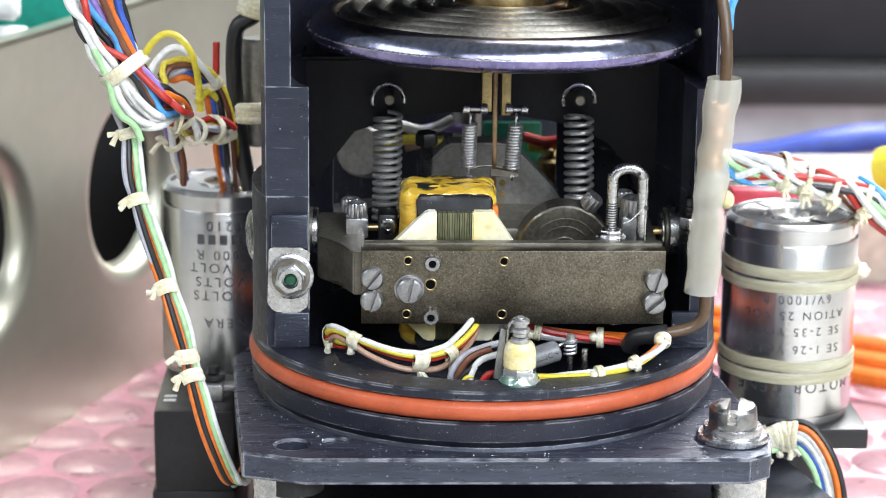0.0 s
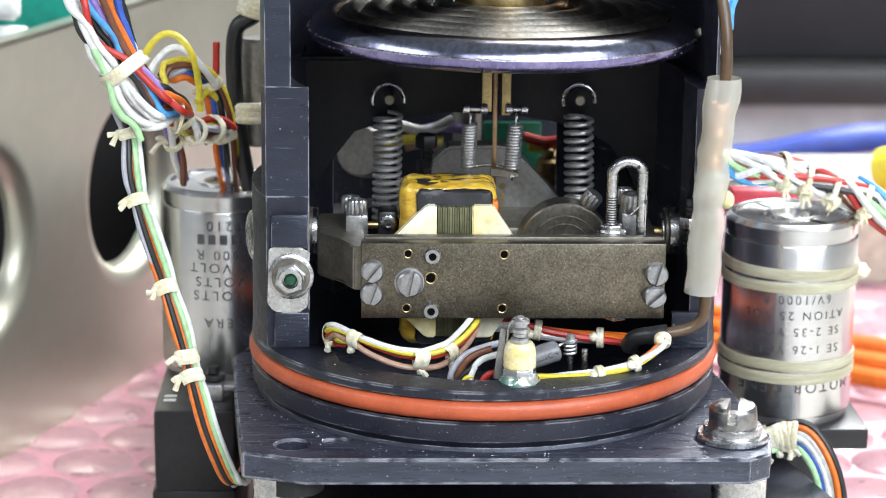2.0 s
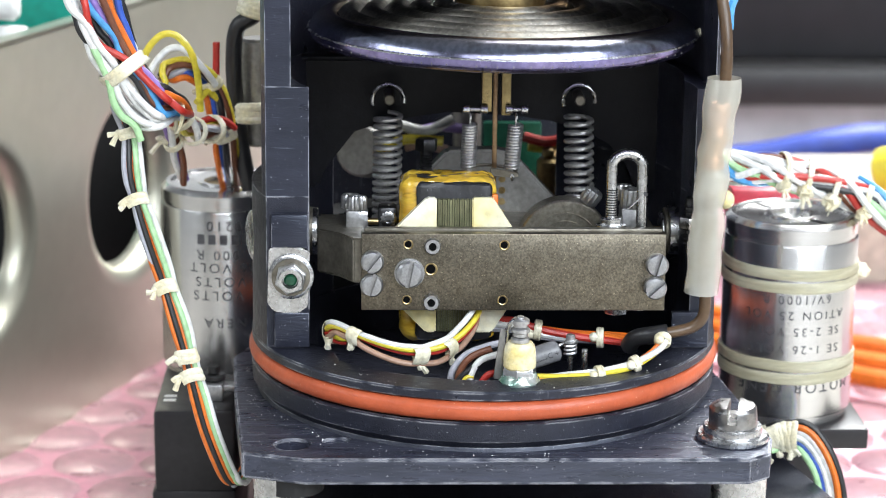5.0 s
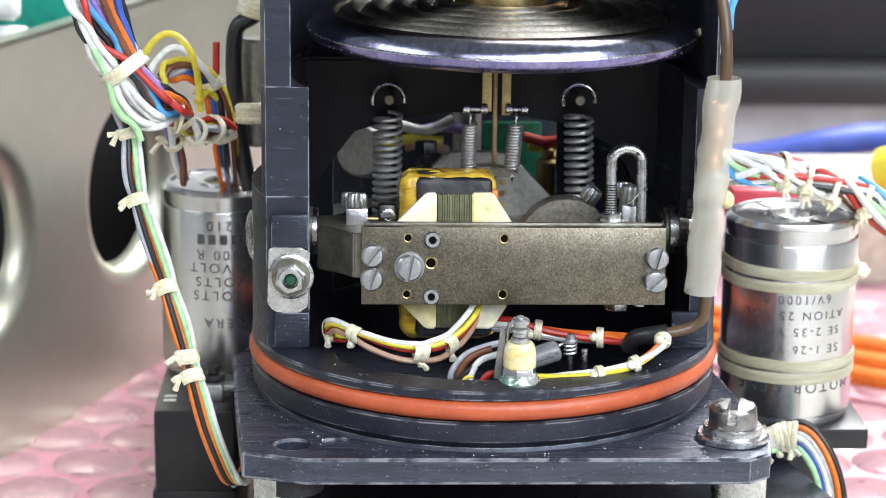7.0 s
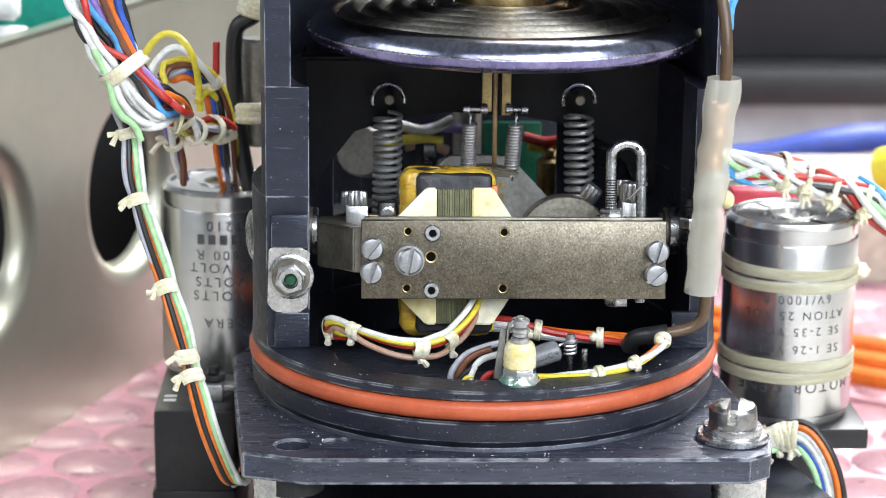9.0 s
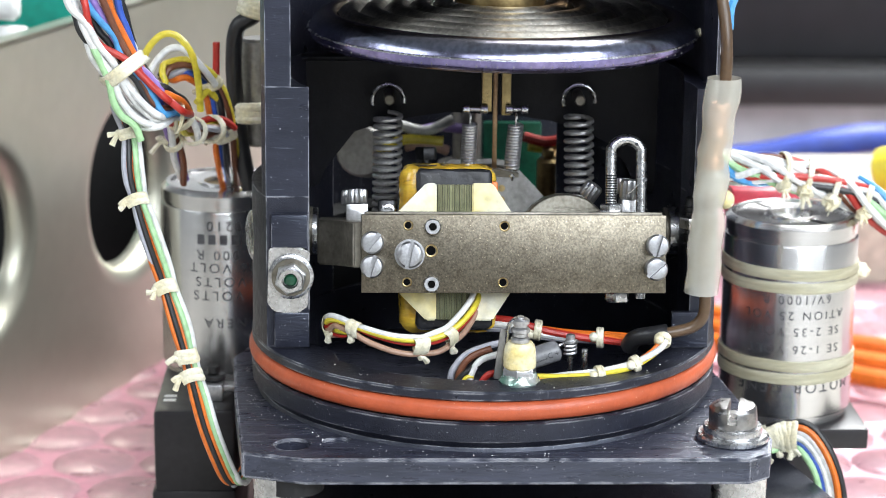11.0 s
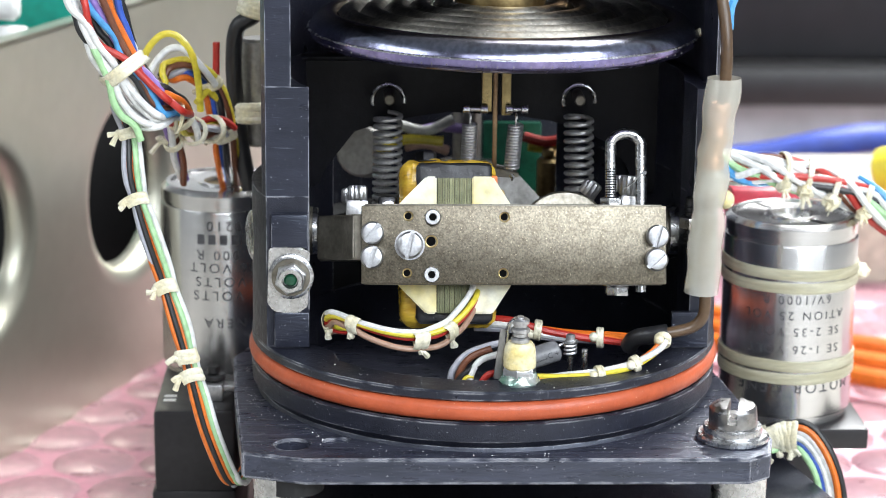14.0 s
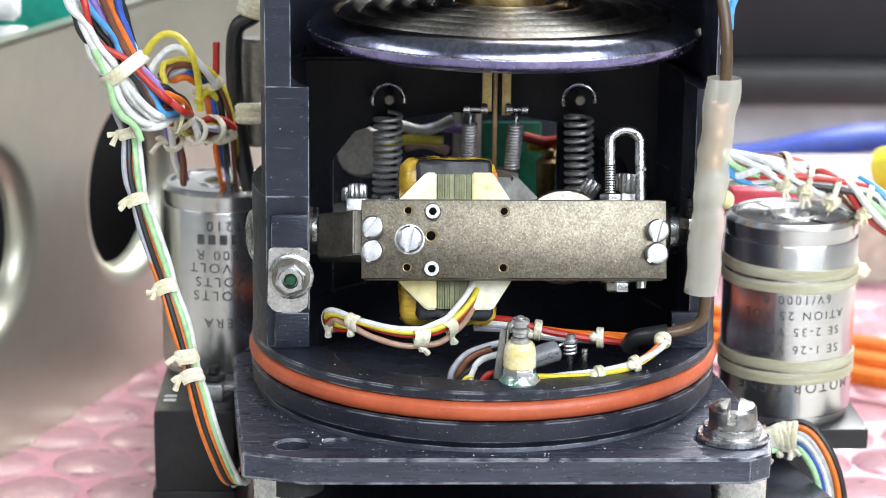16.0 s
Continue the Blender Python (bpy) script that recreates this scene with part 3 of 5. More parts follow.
for (x, z) in ((-9.4, 1.62), (-9.56, -7.64)):
    bm = B(); knurled(bm, (x, -20.3, z), (0, -1, 0), 1.3, 1.3, 12)
    bp("socket_screw", bm, SCREW, "small socket-head screw", front_plate)
    # Black disc on the head, drawn as the socket's shade.
    bm = B(); rod(bm, (x, -21.0, z), (x, -21.5, z), .62, 6)
    bp("socket", bm, HOLE, "black disc drawn for the shade in the hexagon socket", front_plate)
# Undrilled plate: a brass rim draws each hole's glint, a black disc its shade.
for (x, z, r) in ((2.25, 1.7, .75), (2.05, -7.43, .75), (-13.3, 1.8, .7), (-13.5, -7.4, .7), (-9.6, -2.3, .95)):
    bm = B(); m = axis_m((x, -20.36, z), (0, -1, 0))
    lathe(bm, [(r * .8, -1.2), (r * .8, 0.05), (r, 0.12), (r + .14, 0.0)], 20, m); lathe(bm, [(0, -1.2), (r * .8, -1.2)], 20, m)
    low = B(); lathe(low, [(0, 0.07), (r * .8, 0.07)], 20, m @ Matrix.Translation((-.08, .06, 0)))
    bp("drilled_hole", bm, BRASS, "brass rim drawing the golden glint of a drilled hole", front_plate)
    bp("bore", low, HOLE, "", front_plate)
# coil and bobbin
CX = -5.75
for s, ztop in ((1, 8.5), (-1, -14.0)):
    zb = 2.8 if s > 0 else -8.3
    for x0, x1, x2 in ((-15.9, -10.3, -8.6), (4.3, 0.6, -2.8)):
        bm = B()
        prism(bm, [(x0, zb), (x1, ztop), (x2, ztop), (x2, zb)], 13.2, 15.6, Matrix(((1, 0, 0, 0), (0, 0, -1, 0), (0, 1, 0, 0), (0, 0, 0, 1))))
        bmesh.ops.bevel(bm, geom=list(bm.edges), offset=0.25, segments=2, affect="EDGES")
        bp("bobbin_cheek", bm, CREAM, "cream moulded bobbin cheek, yellowed")
for k in range(14):
    x = -8.45 + k * 0.4
    bm = B(); box(bm, x, x + 0.34, -15.2 - 0.08 * (k % 3 == 0), -12.0, -13.9, 8.3 - 0.1 * (k % 2), 0.03, 1)
    bp("lamination", bm, LAMIN)
def rumpled(bm, amount, size, cuts=5, power=1):
    """Uneven hand-wrapped surface."""
    bmesh.ops.subdivide_edges(bm, edges=[e for e in bm.edges if e.calc_length() > 2.5], cuts=cuts, use_grid_fill=True)
    for v in bm.verts:
        p = Vector((v.co.x * .55, v.co.y * 1.3, v.co.z * .8)) * size
        v.co += Vector((noise.noise(p), noise.noise(p + Vector((9, 0, 0))), noise.noise(p + Vector((0, 9, 0))))) * amount


bm = B(); box(bm, -14.5, 1.3, -13.3, -3.2, -16.2, 11.4, 2.2, 4); rumpled(bm, .55, .8, 11)
coil = bp("coil", bm, TAPE, "yellow varnished tape wrapped coil, wrinkled and blotched")
bm = B(); box(bm, -11.9, 0.6, -14.1, -12.9, -15.6, 10.8, 0.9, 3); rumpled(bm, .35, 1.3, 8)
bp("coil_end", bm, BLACKTAPE, "black varnished end of the coil", coil)
bm = B(); box(bm, 0.2, 1.55, -13.6, -12.0, 4.5, 8.8, 0.4)
bp("coil_tab", bm, WIRE["orange"], "orange insulating tab", coil)
bm = B()
random.seed(4)
for k in range(8):
    x, y = -11.0 + 1.3 * k, -8.5 + random.uniform(-2.8, 3.6)
    w, d, q = random.uniform(.9, 2.4), random.uniform(.5, 1.3), random.uniform(0, 6)
    prism(bm, [(x + w * math.cos(a) * (1 + .4 * math.sin(3 * a + q)), y + d * math.sin(a) * (1 + .4 * math.cos(2 * a + q))) for a in np.linspace(0, 6.0, 14)], 11.3, 11.46)
bp("tape_mark", bm, BLACKTAPE, "black ink blotches on the tape", coil)
# counterweight wheel
bm = B(); lathe(bm, [(0, .6), (1.3, .6), (1.3, 0), (2.3, 0), (2.3, .25), (2.5, .25), (2.5, 0), (4.2, 0), (4.25, .12), (4.4, .12), (4.45, 0), (5.6, 0), (5.65, .12), (5.8, .12), (5.85, 0), (7.6, 0.0), (7.9, -.3), (7.9, -4.6), (7.5, -5), (0, -5)], 64, axis_m((13.2, -6.6, -1.3), (0, -1, 0)))
wheel = bp("counterweight", bm, mat("turned_plated_steel", (0.40, 0.37, 0.31), 0.33, 0.95, (0.30, 0.275, 0.225), 260, 0.15, 3000, fine_var=.3), "turned round counterweight with fine grooves")
bm = B(); rod(bm, (13.2, -6.4, -1.3), (13.2, -7.4, -1.3), 1.2, 20, .2)
bp("hub", bm, DARKSTEEL, "", wheel)
bm = B(); knurled(bm, (16.9, -5.2, 6.0), (0.55, -0.2, 0.8), 1.5, 2.6, 14)
bp("clamp_screw", bm, ZINC, "knurled socket clamp screw", wheel)
# lug, stacked knurled screws
bm = B(); box(bm, -23.5, -19.8, -8.2, -5.6, 1.4, 4.9, .25)
bp("lug", bm, ZINC, "bright square lug")
for c in ((-22.0, -5.6, 4.9), (-21.6, -6.9, 4.9)):
    bm = B(); knurled(bm, c if c[1] < -6 else (-22.7, -3.6, 4.6), (0, 0.05, 1), 1.55, 2.4, 16)
    bp("knurled_screw", bm, ZINC, "grey knurled socket screw")
bm = B(); rod(bm, (-20.3, -7, 3), (-17, -7, 3), .6, 14, .1)
bp("pivot_pin", bm, BRASS)
bm = B(); box(bm, -18.2, -14.9, -8, -3.5, -4, 5.6, .7); 
bp("link_block", bm, DARKSTEEL, "black link block")
bm = B(); knurled(bm, (-16.4, -8.0, 3.6), (0, -1, 0), 1.3, .5, 12)
bp("socket_screw", bm, STEEL)
# hook of bent rod
bm = B()
hook = [(20.1, -14.2, -10.6), (20.1, -14.2, 4), (20.1, -14.2, 13.2)] + [(22.6 - 2.5 * math.cos(a), -14.2, 13.6 + 2.1 * math.sin(a)) for a in (0.3, 0.8, 1.2, 1.57, 1.95, 2.35, 2.85)] + [(25.1, -14.2, 13.0), (25.1, -14.2, 4), (25.1, -14.2, -10.4)]
tube(bm, smooth_path(hook, 6), 0.92, 14)
hk = bp("hook", bm, STEEL, "bright steel rod bent into a hook")
bm = B()
for k in range(13):
    lathe(bm, [(0.85, 0), (1.0, .17), (0.85, .34)], 16, Matrix.Translation((20.1, -14.2, 4.6 + k * 0.42)))
bp("thread", bm, DARKSTEEL, "", hk)
bm = B(); hexnut(bm, (20.1, -14.2, 3.7), (0, 0, 1), 1.9, 1.5); lathe(bm, [(0, 0), (2.5, 0), (2.5, .4), (0, .4)], 24, Matrix.Translation((20.1, -14.2, 3.55)))
bp("hex_nut", bm, STEEL, "hexagon nut with washer", hk)
bm = B(); hexnut(bm, (21.3, -14.2, -11.0), (0, 0, 1), 2.0, 1.6); lathe(bm, [(0, 0), (2.8, 0), (2.8, .5), (0, .5)], 24, Matrix.Translation((21.3, -14.2, -9.4)))
bp("hex_nut", bm, STEEL, "hexagon nut with washer", hk)
bm = B(); knurled(bm, (22.9, -6, 6.6), (0, .05, 1), 1.5, 2.6, 14)
bp("knurled_screw", bm, ZINC, "grey knurled socket screw")
bm = B(); box(bm, 22.3, 25.2, -10, -5, -1.5, 5.8, .3)
bp("clamp_block", bm, ZINC, "grey clamp block behind the hook")
bm = B(); knurled(bm, (23.9, -8.6, 5.8), (.05, -.1, 1), 1.7, 3.2, 14)
bp("knurled_screw", bm, ZINC, "grey knurled socket screw")
bm = B(); tube(bm, smooth_path([(22.0, -15.2, 6.5), (23.2, -15.4, 7.2), (24.6, -15.3, 8.6), (25.2, -15.2, 9.2)]), .12, 6)
bp("safety_wire", bm, STEEL, "", hk)
# Dark discs on the hook, drawn as the shade in its drilled holes.
bm = B(); rod(bm, (25.6, -15.12, 9.2), (25.6, -15.3, 9.2), .35, 12); rod(bm, (24.2, -15.05, 15.0), (24.2, -15.15, 15.0), .3, 12)
bp("drilled_hole", bm, DARKSTEEL)
# rear of the beam: fan-shaped casting and adjusting bolt
bm = B()
prism(bm, [(-9.5, 0), (-9.5, 8.5), (-6, 12), (3.5, 12.2), (6.5, 10.5), (13.5, 3.0), (14.5, 0)], -16.5, -11.5, Matrix(((1, 0, 0, 0), (0, 0, -1, 0), (0, 1, 0, 0), (0, 0, 0, 1))))
bmesh.ops.bevel(bm, geom=list(bm.edges), offset=0.5, segments=2, affect="EDGES")
bp("sector", bm, GREYCAST, "grey cast fan-shaped sector")
bm = B(); box(bm, -8, 10, -2, 16, -3.5, 1.2, .5)
bp("rear_arm", bm, PLATED_DARK)
bm = B()
for z in (1.0, 3.0, 5.0, 7):
    rod(bm, (3.6, 11.42, z), (3.6, 11.52, z), .62, 14)
bp("drilled_hole", bm, BRASS)
bm = B(); hexnut(bm, (-9.7, 11.3, 12.0), (0, 0, 1), 2.0, 2.2); rod(bm, (-9.7, 11.3, 3), (-9.7, 11.3, 12), .95, 14)
for k in range(10):
    lathe(bm, [(0.9, 0), (1.15, .22), (0.9, .44)], 14, Matrix.Translation((-9.7, 11.3, 6.5 + k * 0.5)))
bp("adjusting_bolt", bm, DARKSTEEL, "black hexagon adjusting bolt")
bm = B(); tube(bm, smooth_path([(-3, 0.3, 11.0), (0, 1.5, 11.2), (3, 1.2, 10.9), (5.5, .3, 10.4)]), .28, 8)
bp("spring_anchor", bm, PLATED_DARK)

# ---- springs ----
BRIGHTWIRE = mat("bright_tinned_wire", (0.78, 0.78, 0.79), 0.34, 0.9, (0.66, 0.66, 0.67), 400, 0.1, 1500)
def coil_spring(name, top, bottom, r, wire, turns, label, hook_r):
    t = thing(name, bottom, label, "spring", "coil springs" if r > 2 else "small springs")
    bm = B()
    d = Vector(top) - Vector(bottom)
    tube(bm, helix(bottom, d, r, d.length, turns), wire, 8)
    part("coil", bm, SPRING if r > 2 else BRIGHTWIRE, t)
    bm = B()
    c = Vector(top) + Vector((0, 0, hook_r * 0.9))
    if r > 2:
        pts = [c + Vector((hook_r * math.cos(a), 0, hook_r * math.sin(a))) for a in np.linspace(radians(200), radians(-10), 18)]
    else:
        pts = [Vector(top) + Vector((0, 0, -.3)), Vector(top) + Vector((.0, 0, 1.2))] + [c + Vector((0.05, hook_r * math.cos(a), .5 + hook_r * math.sin(a))) for a in np.linspace(radians(180), radians(-60), 10)]
    tube(bm, pts, wire * 0.85, 8)
    part("hook", bm, STEEL, t)
    if r < 2:
        bm = B()
        b = Vector(bottom)
        tube(bm, [b + Vector((0, 0, .2)), b + Vector((0.1, 0, -.7))] + [b + Vector((0.1, .7 * math.sin(a), -1.3 + .6 * math.cos(a))) for a in np.linspace(0, 5, 10)], wire * .85, 8)
        part("hook", bm, STEEL, t)


coil_spring("coil_spring", (-16.4, 8, 37.9), (-16.6, 8, 19.4), 2.3, 0.36, 15, "dark steel tension spring hooked on the crossbar", 2.75)
coil_spring("coil_spring", (16.4, 8, 38.0), (16.9, 8, 21.0), 2.3, 0.38, 12, "dark steel tension spring hooked on the crossbar", 2.75)
coil_spring("small_spring", (-2.75, -1.8, 38.2), (-3.0, -1.8, 30.9), 1.15, 0.23, 15, "small bright close-wound spring", 0.7)
coil_spring("small_spring", (4.95, -1.8, 38.2), (4.35, -1.8, 30.6), 1.15, 0.23, 15, "small bright close-wound spring", 0.7)
lever = thing("spring_lever", (5.3, -1.8, 29), "flat tapered steel lever hooked under the small spring", "lever")
bm = B()
prism(bm, [(0.8, 30.9), (3.8, 30.3), (5.5, 30.0), (5.6, 29.2), (3.9, 29.2), (0.6, 29.4)], -2.4, -1.9, Matrix(((1, 0, 0, 0), (0, 0, 1, 0), (0, 1, 0, 0), (0, 0, 0, 1))))
bmesh.ops.bevel(bm, geom=list(bm.edges), offset=.12, segments=1, affect="EDGES")
part("blade", bm, PLATED_DARK, lever)
bm = B(); rod(bm, (4.4, -2.6, 29.4), (4.4, -1.4, 29.4), .42, 14, .1)
part("pin", bm, STEEL, lever)
# crossbar that carries the springs
bar = thing("crossbar", (0, 14, 36), "black cast crossbar inside the housing carrying the springs", "crossbar")
bm = B()
poly = [(-32, 47), (-32, 24), (-28.5, 24), (-26, 30), (-22.5, 34.5), (-18, 36.0), (-12, 36.6), (-6, 37.5), (6, 37.5), (12, 36.0), (18, 34.2), (22.5, 32.5), (25.5, 29), (27, 23), (32, 23), (32, 47)]
prism(bm, poly, -17.0, -12.5, Matrix(((1, 0, 0, 0), (0, 0, -1, 0), (0, 1, 0, 0), (0, 0, 0, 1))))
bmesh.ops.bevel(bm, geom=list(bm.edges), offset=0.6, segments=2, affect="EDGES")
# Black casting, colour and gloss cut further for the shade under the capsule.
part("web", bm, mat("shaded_satin_black", (0.008, 0.008, 0.011), 0.34, 0.0, (0.005, 0.005, 0.007), 120, 0.2, 3000, spec=.16), bar)
for x in (-16.2, 16.4):
    bm = B(); rod(bm, (x, 12.6, 40.8), (x, 5.8, 40.8), 0.95, 20, .2)
    part("pin", bm, PLATED_DARK, bar)

# ---- left bracket and bearing on the housing wall ----
clip = thing("bracket_with_nut", (-32, -15, 15.5), "bright steel tab with hexagon nut and green lacquer", "bracket")
bm = B()
tabp = [(-36.3, 10.9), (-35.4, 9.7), (-33.6, 9.1), (-31.2, 9.2), (-29.7, 10.4), (-29.3, 19.6), (-30.6, 20.3), (-33, 20.7), (-36.0, 20.2)]
prism(bm, tabp, 15.0, 16.0, Matrix(((1, 0, 0, 0), (0, 0, -1, 0), (0, 1, 0, 0), (0, 0, 0, 1))))
bmesh.ops.bevel(bm, geom=list(bm.edges), offset=0.2, segments=2, affect="EDGES")
part("tab", bm, STEEL, clip)
bm = B(); lathe(bm, [(1, 0), (3.75, 0), (3.75, .5), (3.4, .7), (1, .7)], 40, axis_m((-32.4, -16.0, 15.6), (0, -1, 0)))
part("washer", bm, STEEL, clip)
bm = B(); lathe(bm, [(1, 0), (3.2, 0), (3.1, .5), (1, .6)], 40, axis_m((-32.4, -16.6, 15.6), (0, -1, 0)))
part("lock_washer", bm, PLATED_DARK, clip)
bm = B(); hexnut(bm, (-32.4, -17.0, 15.6), (0, -1, 0), 2.65, 1.4)
nut = part("nut", bm, ZINC, clip)
bm = B(); lathe(bm, [(1.2, 0), (2.1, 0), (1.9, .9), (1.3, .9), (1.2, .3)], 28, axis_m((-32.4, -18.3, 15.6), (0, -1, 0)))
stud = part("stud", bm, STEEL, clip)
bm = B(); rod(bm, (-32.4, -18.0, 15.6), (-32.4, -19.0, 15.6), 1.05, 20, .3)
part("lacquer", bm, LACQUER, stud, "green locking lacquer in the stud")
bm = B(); box(bm, -35.6, -29.6, -16.2, -14.6, 20.4, 25.9, .25)
part("raised_pad", bm, BLACK_CUT, housing)
bm = B(); box(bm, -35.2, -29.4, -16.2, -14.6, 3.4, 9.4, .25)
part("foot", bm, BLACK_CUT, housing)
bm = B(); box(bm, 30.4, 36.6, -16.0, -14.6, 3.4, 9.5, .25)
part("foot", bm, BLACK_CUT, housing)
for s, x in ((1, -29.6), (-1, 31.0)):
    bearing = thing("pivot_bearing", (x, 0, 19.3), "stepped bright bearing ring in the housing wall", "bearing", "pivot bearings")
    for k, (r, a, b) in enumerate(((4.6, -3.5, -.2), (4.1, -.2, .5), (3.6, .5, 1.0))):
        bm = B(); rod(bm, (x + s * a, 0, 19.3), (x + s * b, 0, 19.3), r, 40, .15)
        part("ring", bm, STEEL if k % 2 == 0 else PLATED_DARK, bearing)
bm = B(); lathe(bm, [(0, 0), (4.2, 0), (4.2, .5), (3.4, .9), (0, .9)], 40, axis_m((-38.9, -3, 19.3), (-1, -.25, 0)))
part("pivot_cap", bm, STEEL, housing, "bright round cap of the pivot")
# ---- motors ----
def motor(cx, cy, z0, z1, r, label, block):
    t = thing("servo_motor", (cx, cy, z0), label, "motor", "servo motors")
    M = Matrix.Translation((cx, cy, 0))
    bm = B(); lathe(bm, [(0, z0), (r * .93, z0), (r * .93, z0 + 1.4), (r * .985, z0 + 1.6), (r, z0 + 2.0), (r, z1 - 4.0), (r * .99, z1 - 3.7), (r * .965, z1 - 3.6), (r * .965, z1 - 3.0), (r * .99, z1 - 2.9), (r * .99, z1 - .9), (r * .93, z1 - .2), (r * .9, z1)], 96, M)
    can = part("can", bm, MOTOR, t)
    bm = B(); lathe(bm, [(r * .9, z1), (r * .84, z1), (r * .82, z1 - .5), (r * .42, z1 - .5), (r * .40, z1 - .2), (r * .33, z1 - .2), (r * .31, z1 - 1.2), (0, z1 - 1.2)], 72, M)
    part("end_cap", bm, MOTOR, t)
    return t, can


ML = (-46.0, 34, -14.9, 20.6, 12.0)
MR = (57.0, 22.5, -19.6, 17.5, 12.1)
motor_l, can_l = motor(*ML, "stainless steel cylindrical servo motor on a black block", None)
motor_r, can_r = motor(*MR, "stainless steel cylindrical servo motor bound with pale lacing tape", None)
for a in (50, 230):
    bm = B(); M = Matrix.Translation((MR[0], MR[1], 0)) @ Matrix.Rotation(radians(a + 72), 4, "Z")
    vs = box(bm, 4.6, 9.6, -.45, .45, MR[3] - .55, MR[3] - .38)
    bmesh.ops.transform(bm, matrix=M, verts=bm.verts)
    part("slot", bm, DARKSTEEL, motor_r)
bm = B(); rod(bm, (MR[0] - 2.5, MR[1], MR[3] - 1.2), (MR[0] - 2.5, MR[1], MR[3] - .3), .8, 12, .2); rod(bm, (MR[0] + 2.5, MR[1], MR[3] - 1.2), (MR[0] + 2.5, MR[1], MR[3] - .3), .8, 12, .2)
part("cap_screw", bm, STEEL, motor_r)
bm = B(); lathe(bm, [(0, ML[3] - .9), (4.2, ML[3] - .9), (4.2, ML[3] - .5), (3.6, ML[3] - .4)], 32, Matrix.Translation((ML[0], ML[1], 0)))
part("boss", bm, BRASS, motor_l)
# pale lacing tape round the right motor
for z, lean in ((9.6, (1.8, .4)), (-7.2, (1.0, -.2))):
    for k in range(2):
        m = Matrix.Translation((MR[0], MR[1], z - 1.0 - k * 2.35)) @ Matrix.Rotation(radians(lean[k]), 4, "Y")
        bm = B(); lathe(bm, [(MR[4], .95), (MR[4] + .22, .98), (MR[4] + .34, .7), (MR[4] + .26, .2), (MR[4] + .36, -.3), (MR[4] + .24, -.95), (MR[4], -1.0)], 72, m)
        for v in bm.verts:
            v.co.z += .16 * noise.noise(v.co * .16)
        solo("lacing_tape", bm, FLATCORD, "pale flat lacing tape wound round the motor", "lacing tape", "motor lacings")
bm = B()
bmesh.ops.create_icosphere(bm, subdivisions=2, radius=1.5, matrix=Matrix.Translation((MR[0] + 12.6, MR[1] - 2.5, 7.2)))
for v in bm.verts:
    v.co += Vector((noise.noise(v.co * 1.3), noise.noise(v.co * 1.3 + Vector((9, 0, 0))), noise.noise(v.co * 1.3 + Vector((0, 9, 0))))) * .5
solo("lacing_knot", bm, LACING, "waxed knot of the motor lacing tape", "knot")


def wrapped_text(parent, body, size, cx, cy, r, zc, ang, bars=False):
    """Lettering printed upside down on the can, bent round it; ang: where its middle lies, degrees from the front."""
    cu = bpy.data.curves.new("print", "FONT")
    cu.body, cu.size, cu.align_x, cu.align_y = body, size, "CENTER", "CENTER"
    cu.space_character = 1.38
    tmp = new("print", cu)
    dg = bpy.context.evaluated_depsgraph_get()
    me = bpy.data.meshes.new_from_object(tmp.evaluated_get(dg))
    bpy.data.objects.remove(tmp)
    bm = B(); bm.from_mesh(me)
    bmesh.ops.subdivide_edges(bm, edges=[e for e in bm.edges if e.calc_length() > .8], cuts=2)
    for v in bm.verts:
        x, y = -v.co.x, -v.co.y
        a = radians(ang) + x / r
        v.co = Vector((cx + (r + .03) * math.sin(a), cy - (r + .03) * math.cos(a), zc + y))
    part("lettering", bm, INK, parent, "dark grey printed lettering, upside down")


for body, z, a in (("MOTOR GENE", -12.1, 1), ("SE 1-26 VOLT", -5.0, -3), ("SE 2-35 VOLT", -1.7, -3), ("ATION 25 VOL", 1.3, -3), ("6V/1000 R", 4.2, -2)):
    wrapped_text(can_r, body, 2.8 if z < -10 else 2.2, MR[0], MR[1], MR[4], z, a)
for body, z, a in (("90210", 14.6, 6), ("000 R", 9.2, -4), ("26 VOLT", 6.8, 0), ("VOLTS", 4.2, -2), ("VOLTS", 1.6, -4), ("NERA", -3.5, 2)):
    wrapped_text(can_l, body, 2.5, ML[0], ML[1], ML[4], z, a)
for k in range(5):
    bm = B()
    a0 = radians(-22 + k * 10)
    vs = [Vector((ML[0] + (ML[4] + .03) * math.sin(a), ML[1] - (ML[4] + .03) * math.cos(a), z)) for a, z in ((a0, 11.1), (a0 + .11, 11.1), (a0 + .11, 12.9), (a0, 12.9))]
    bm.faces.new([bm.verts.new(v) for v in vs])
    part("printed_bar", bm, INK, can_l)

# ---- blocks, posts and lower plate ----
bm = B(); box(bm, -57.5, -43.3, 6.3, 46, -31, -15, .8)
solo("motor_block", bm, PAINTBLACK, "satin black block under the motor", "mounting block", "motor blocks")
block_mark = thing("block_marking", (-55.1, 13, -15), "small white printed marking on the black block", "marking")
for dz in (0, 1.5):
    bm = B(); box(bm, -56.2, -54.0, 11.6 + dz * 1.6, 12.9 + dz * 1.6, -15.0, -14.96)
    part("printed_bar", bm, WHITE, block_mark)
bm = B(); box(bm, -58.0, -43.0, 5.9, 46.3, -45, -29.8, .8)
solo("motor_plinth", bm, PAINTBLACK, "wider black foot of the motor block", "mounting block", "motor blocks")
bm = B(); box(bm, 42, 70.4, 10, 36, -23.6, -19.7, .4)
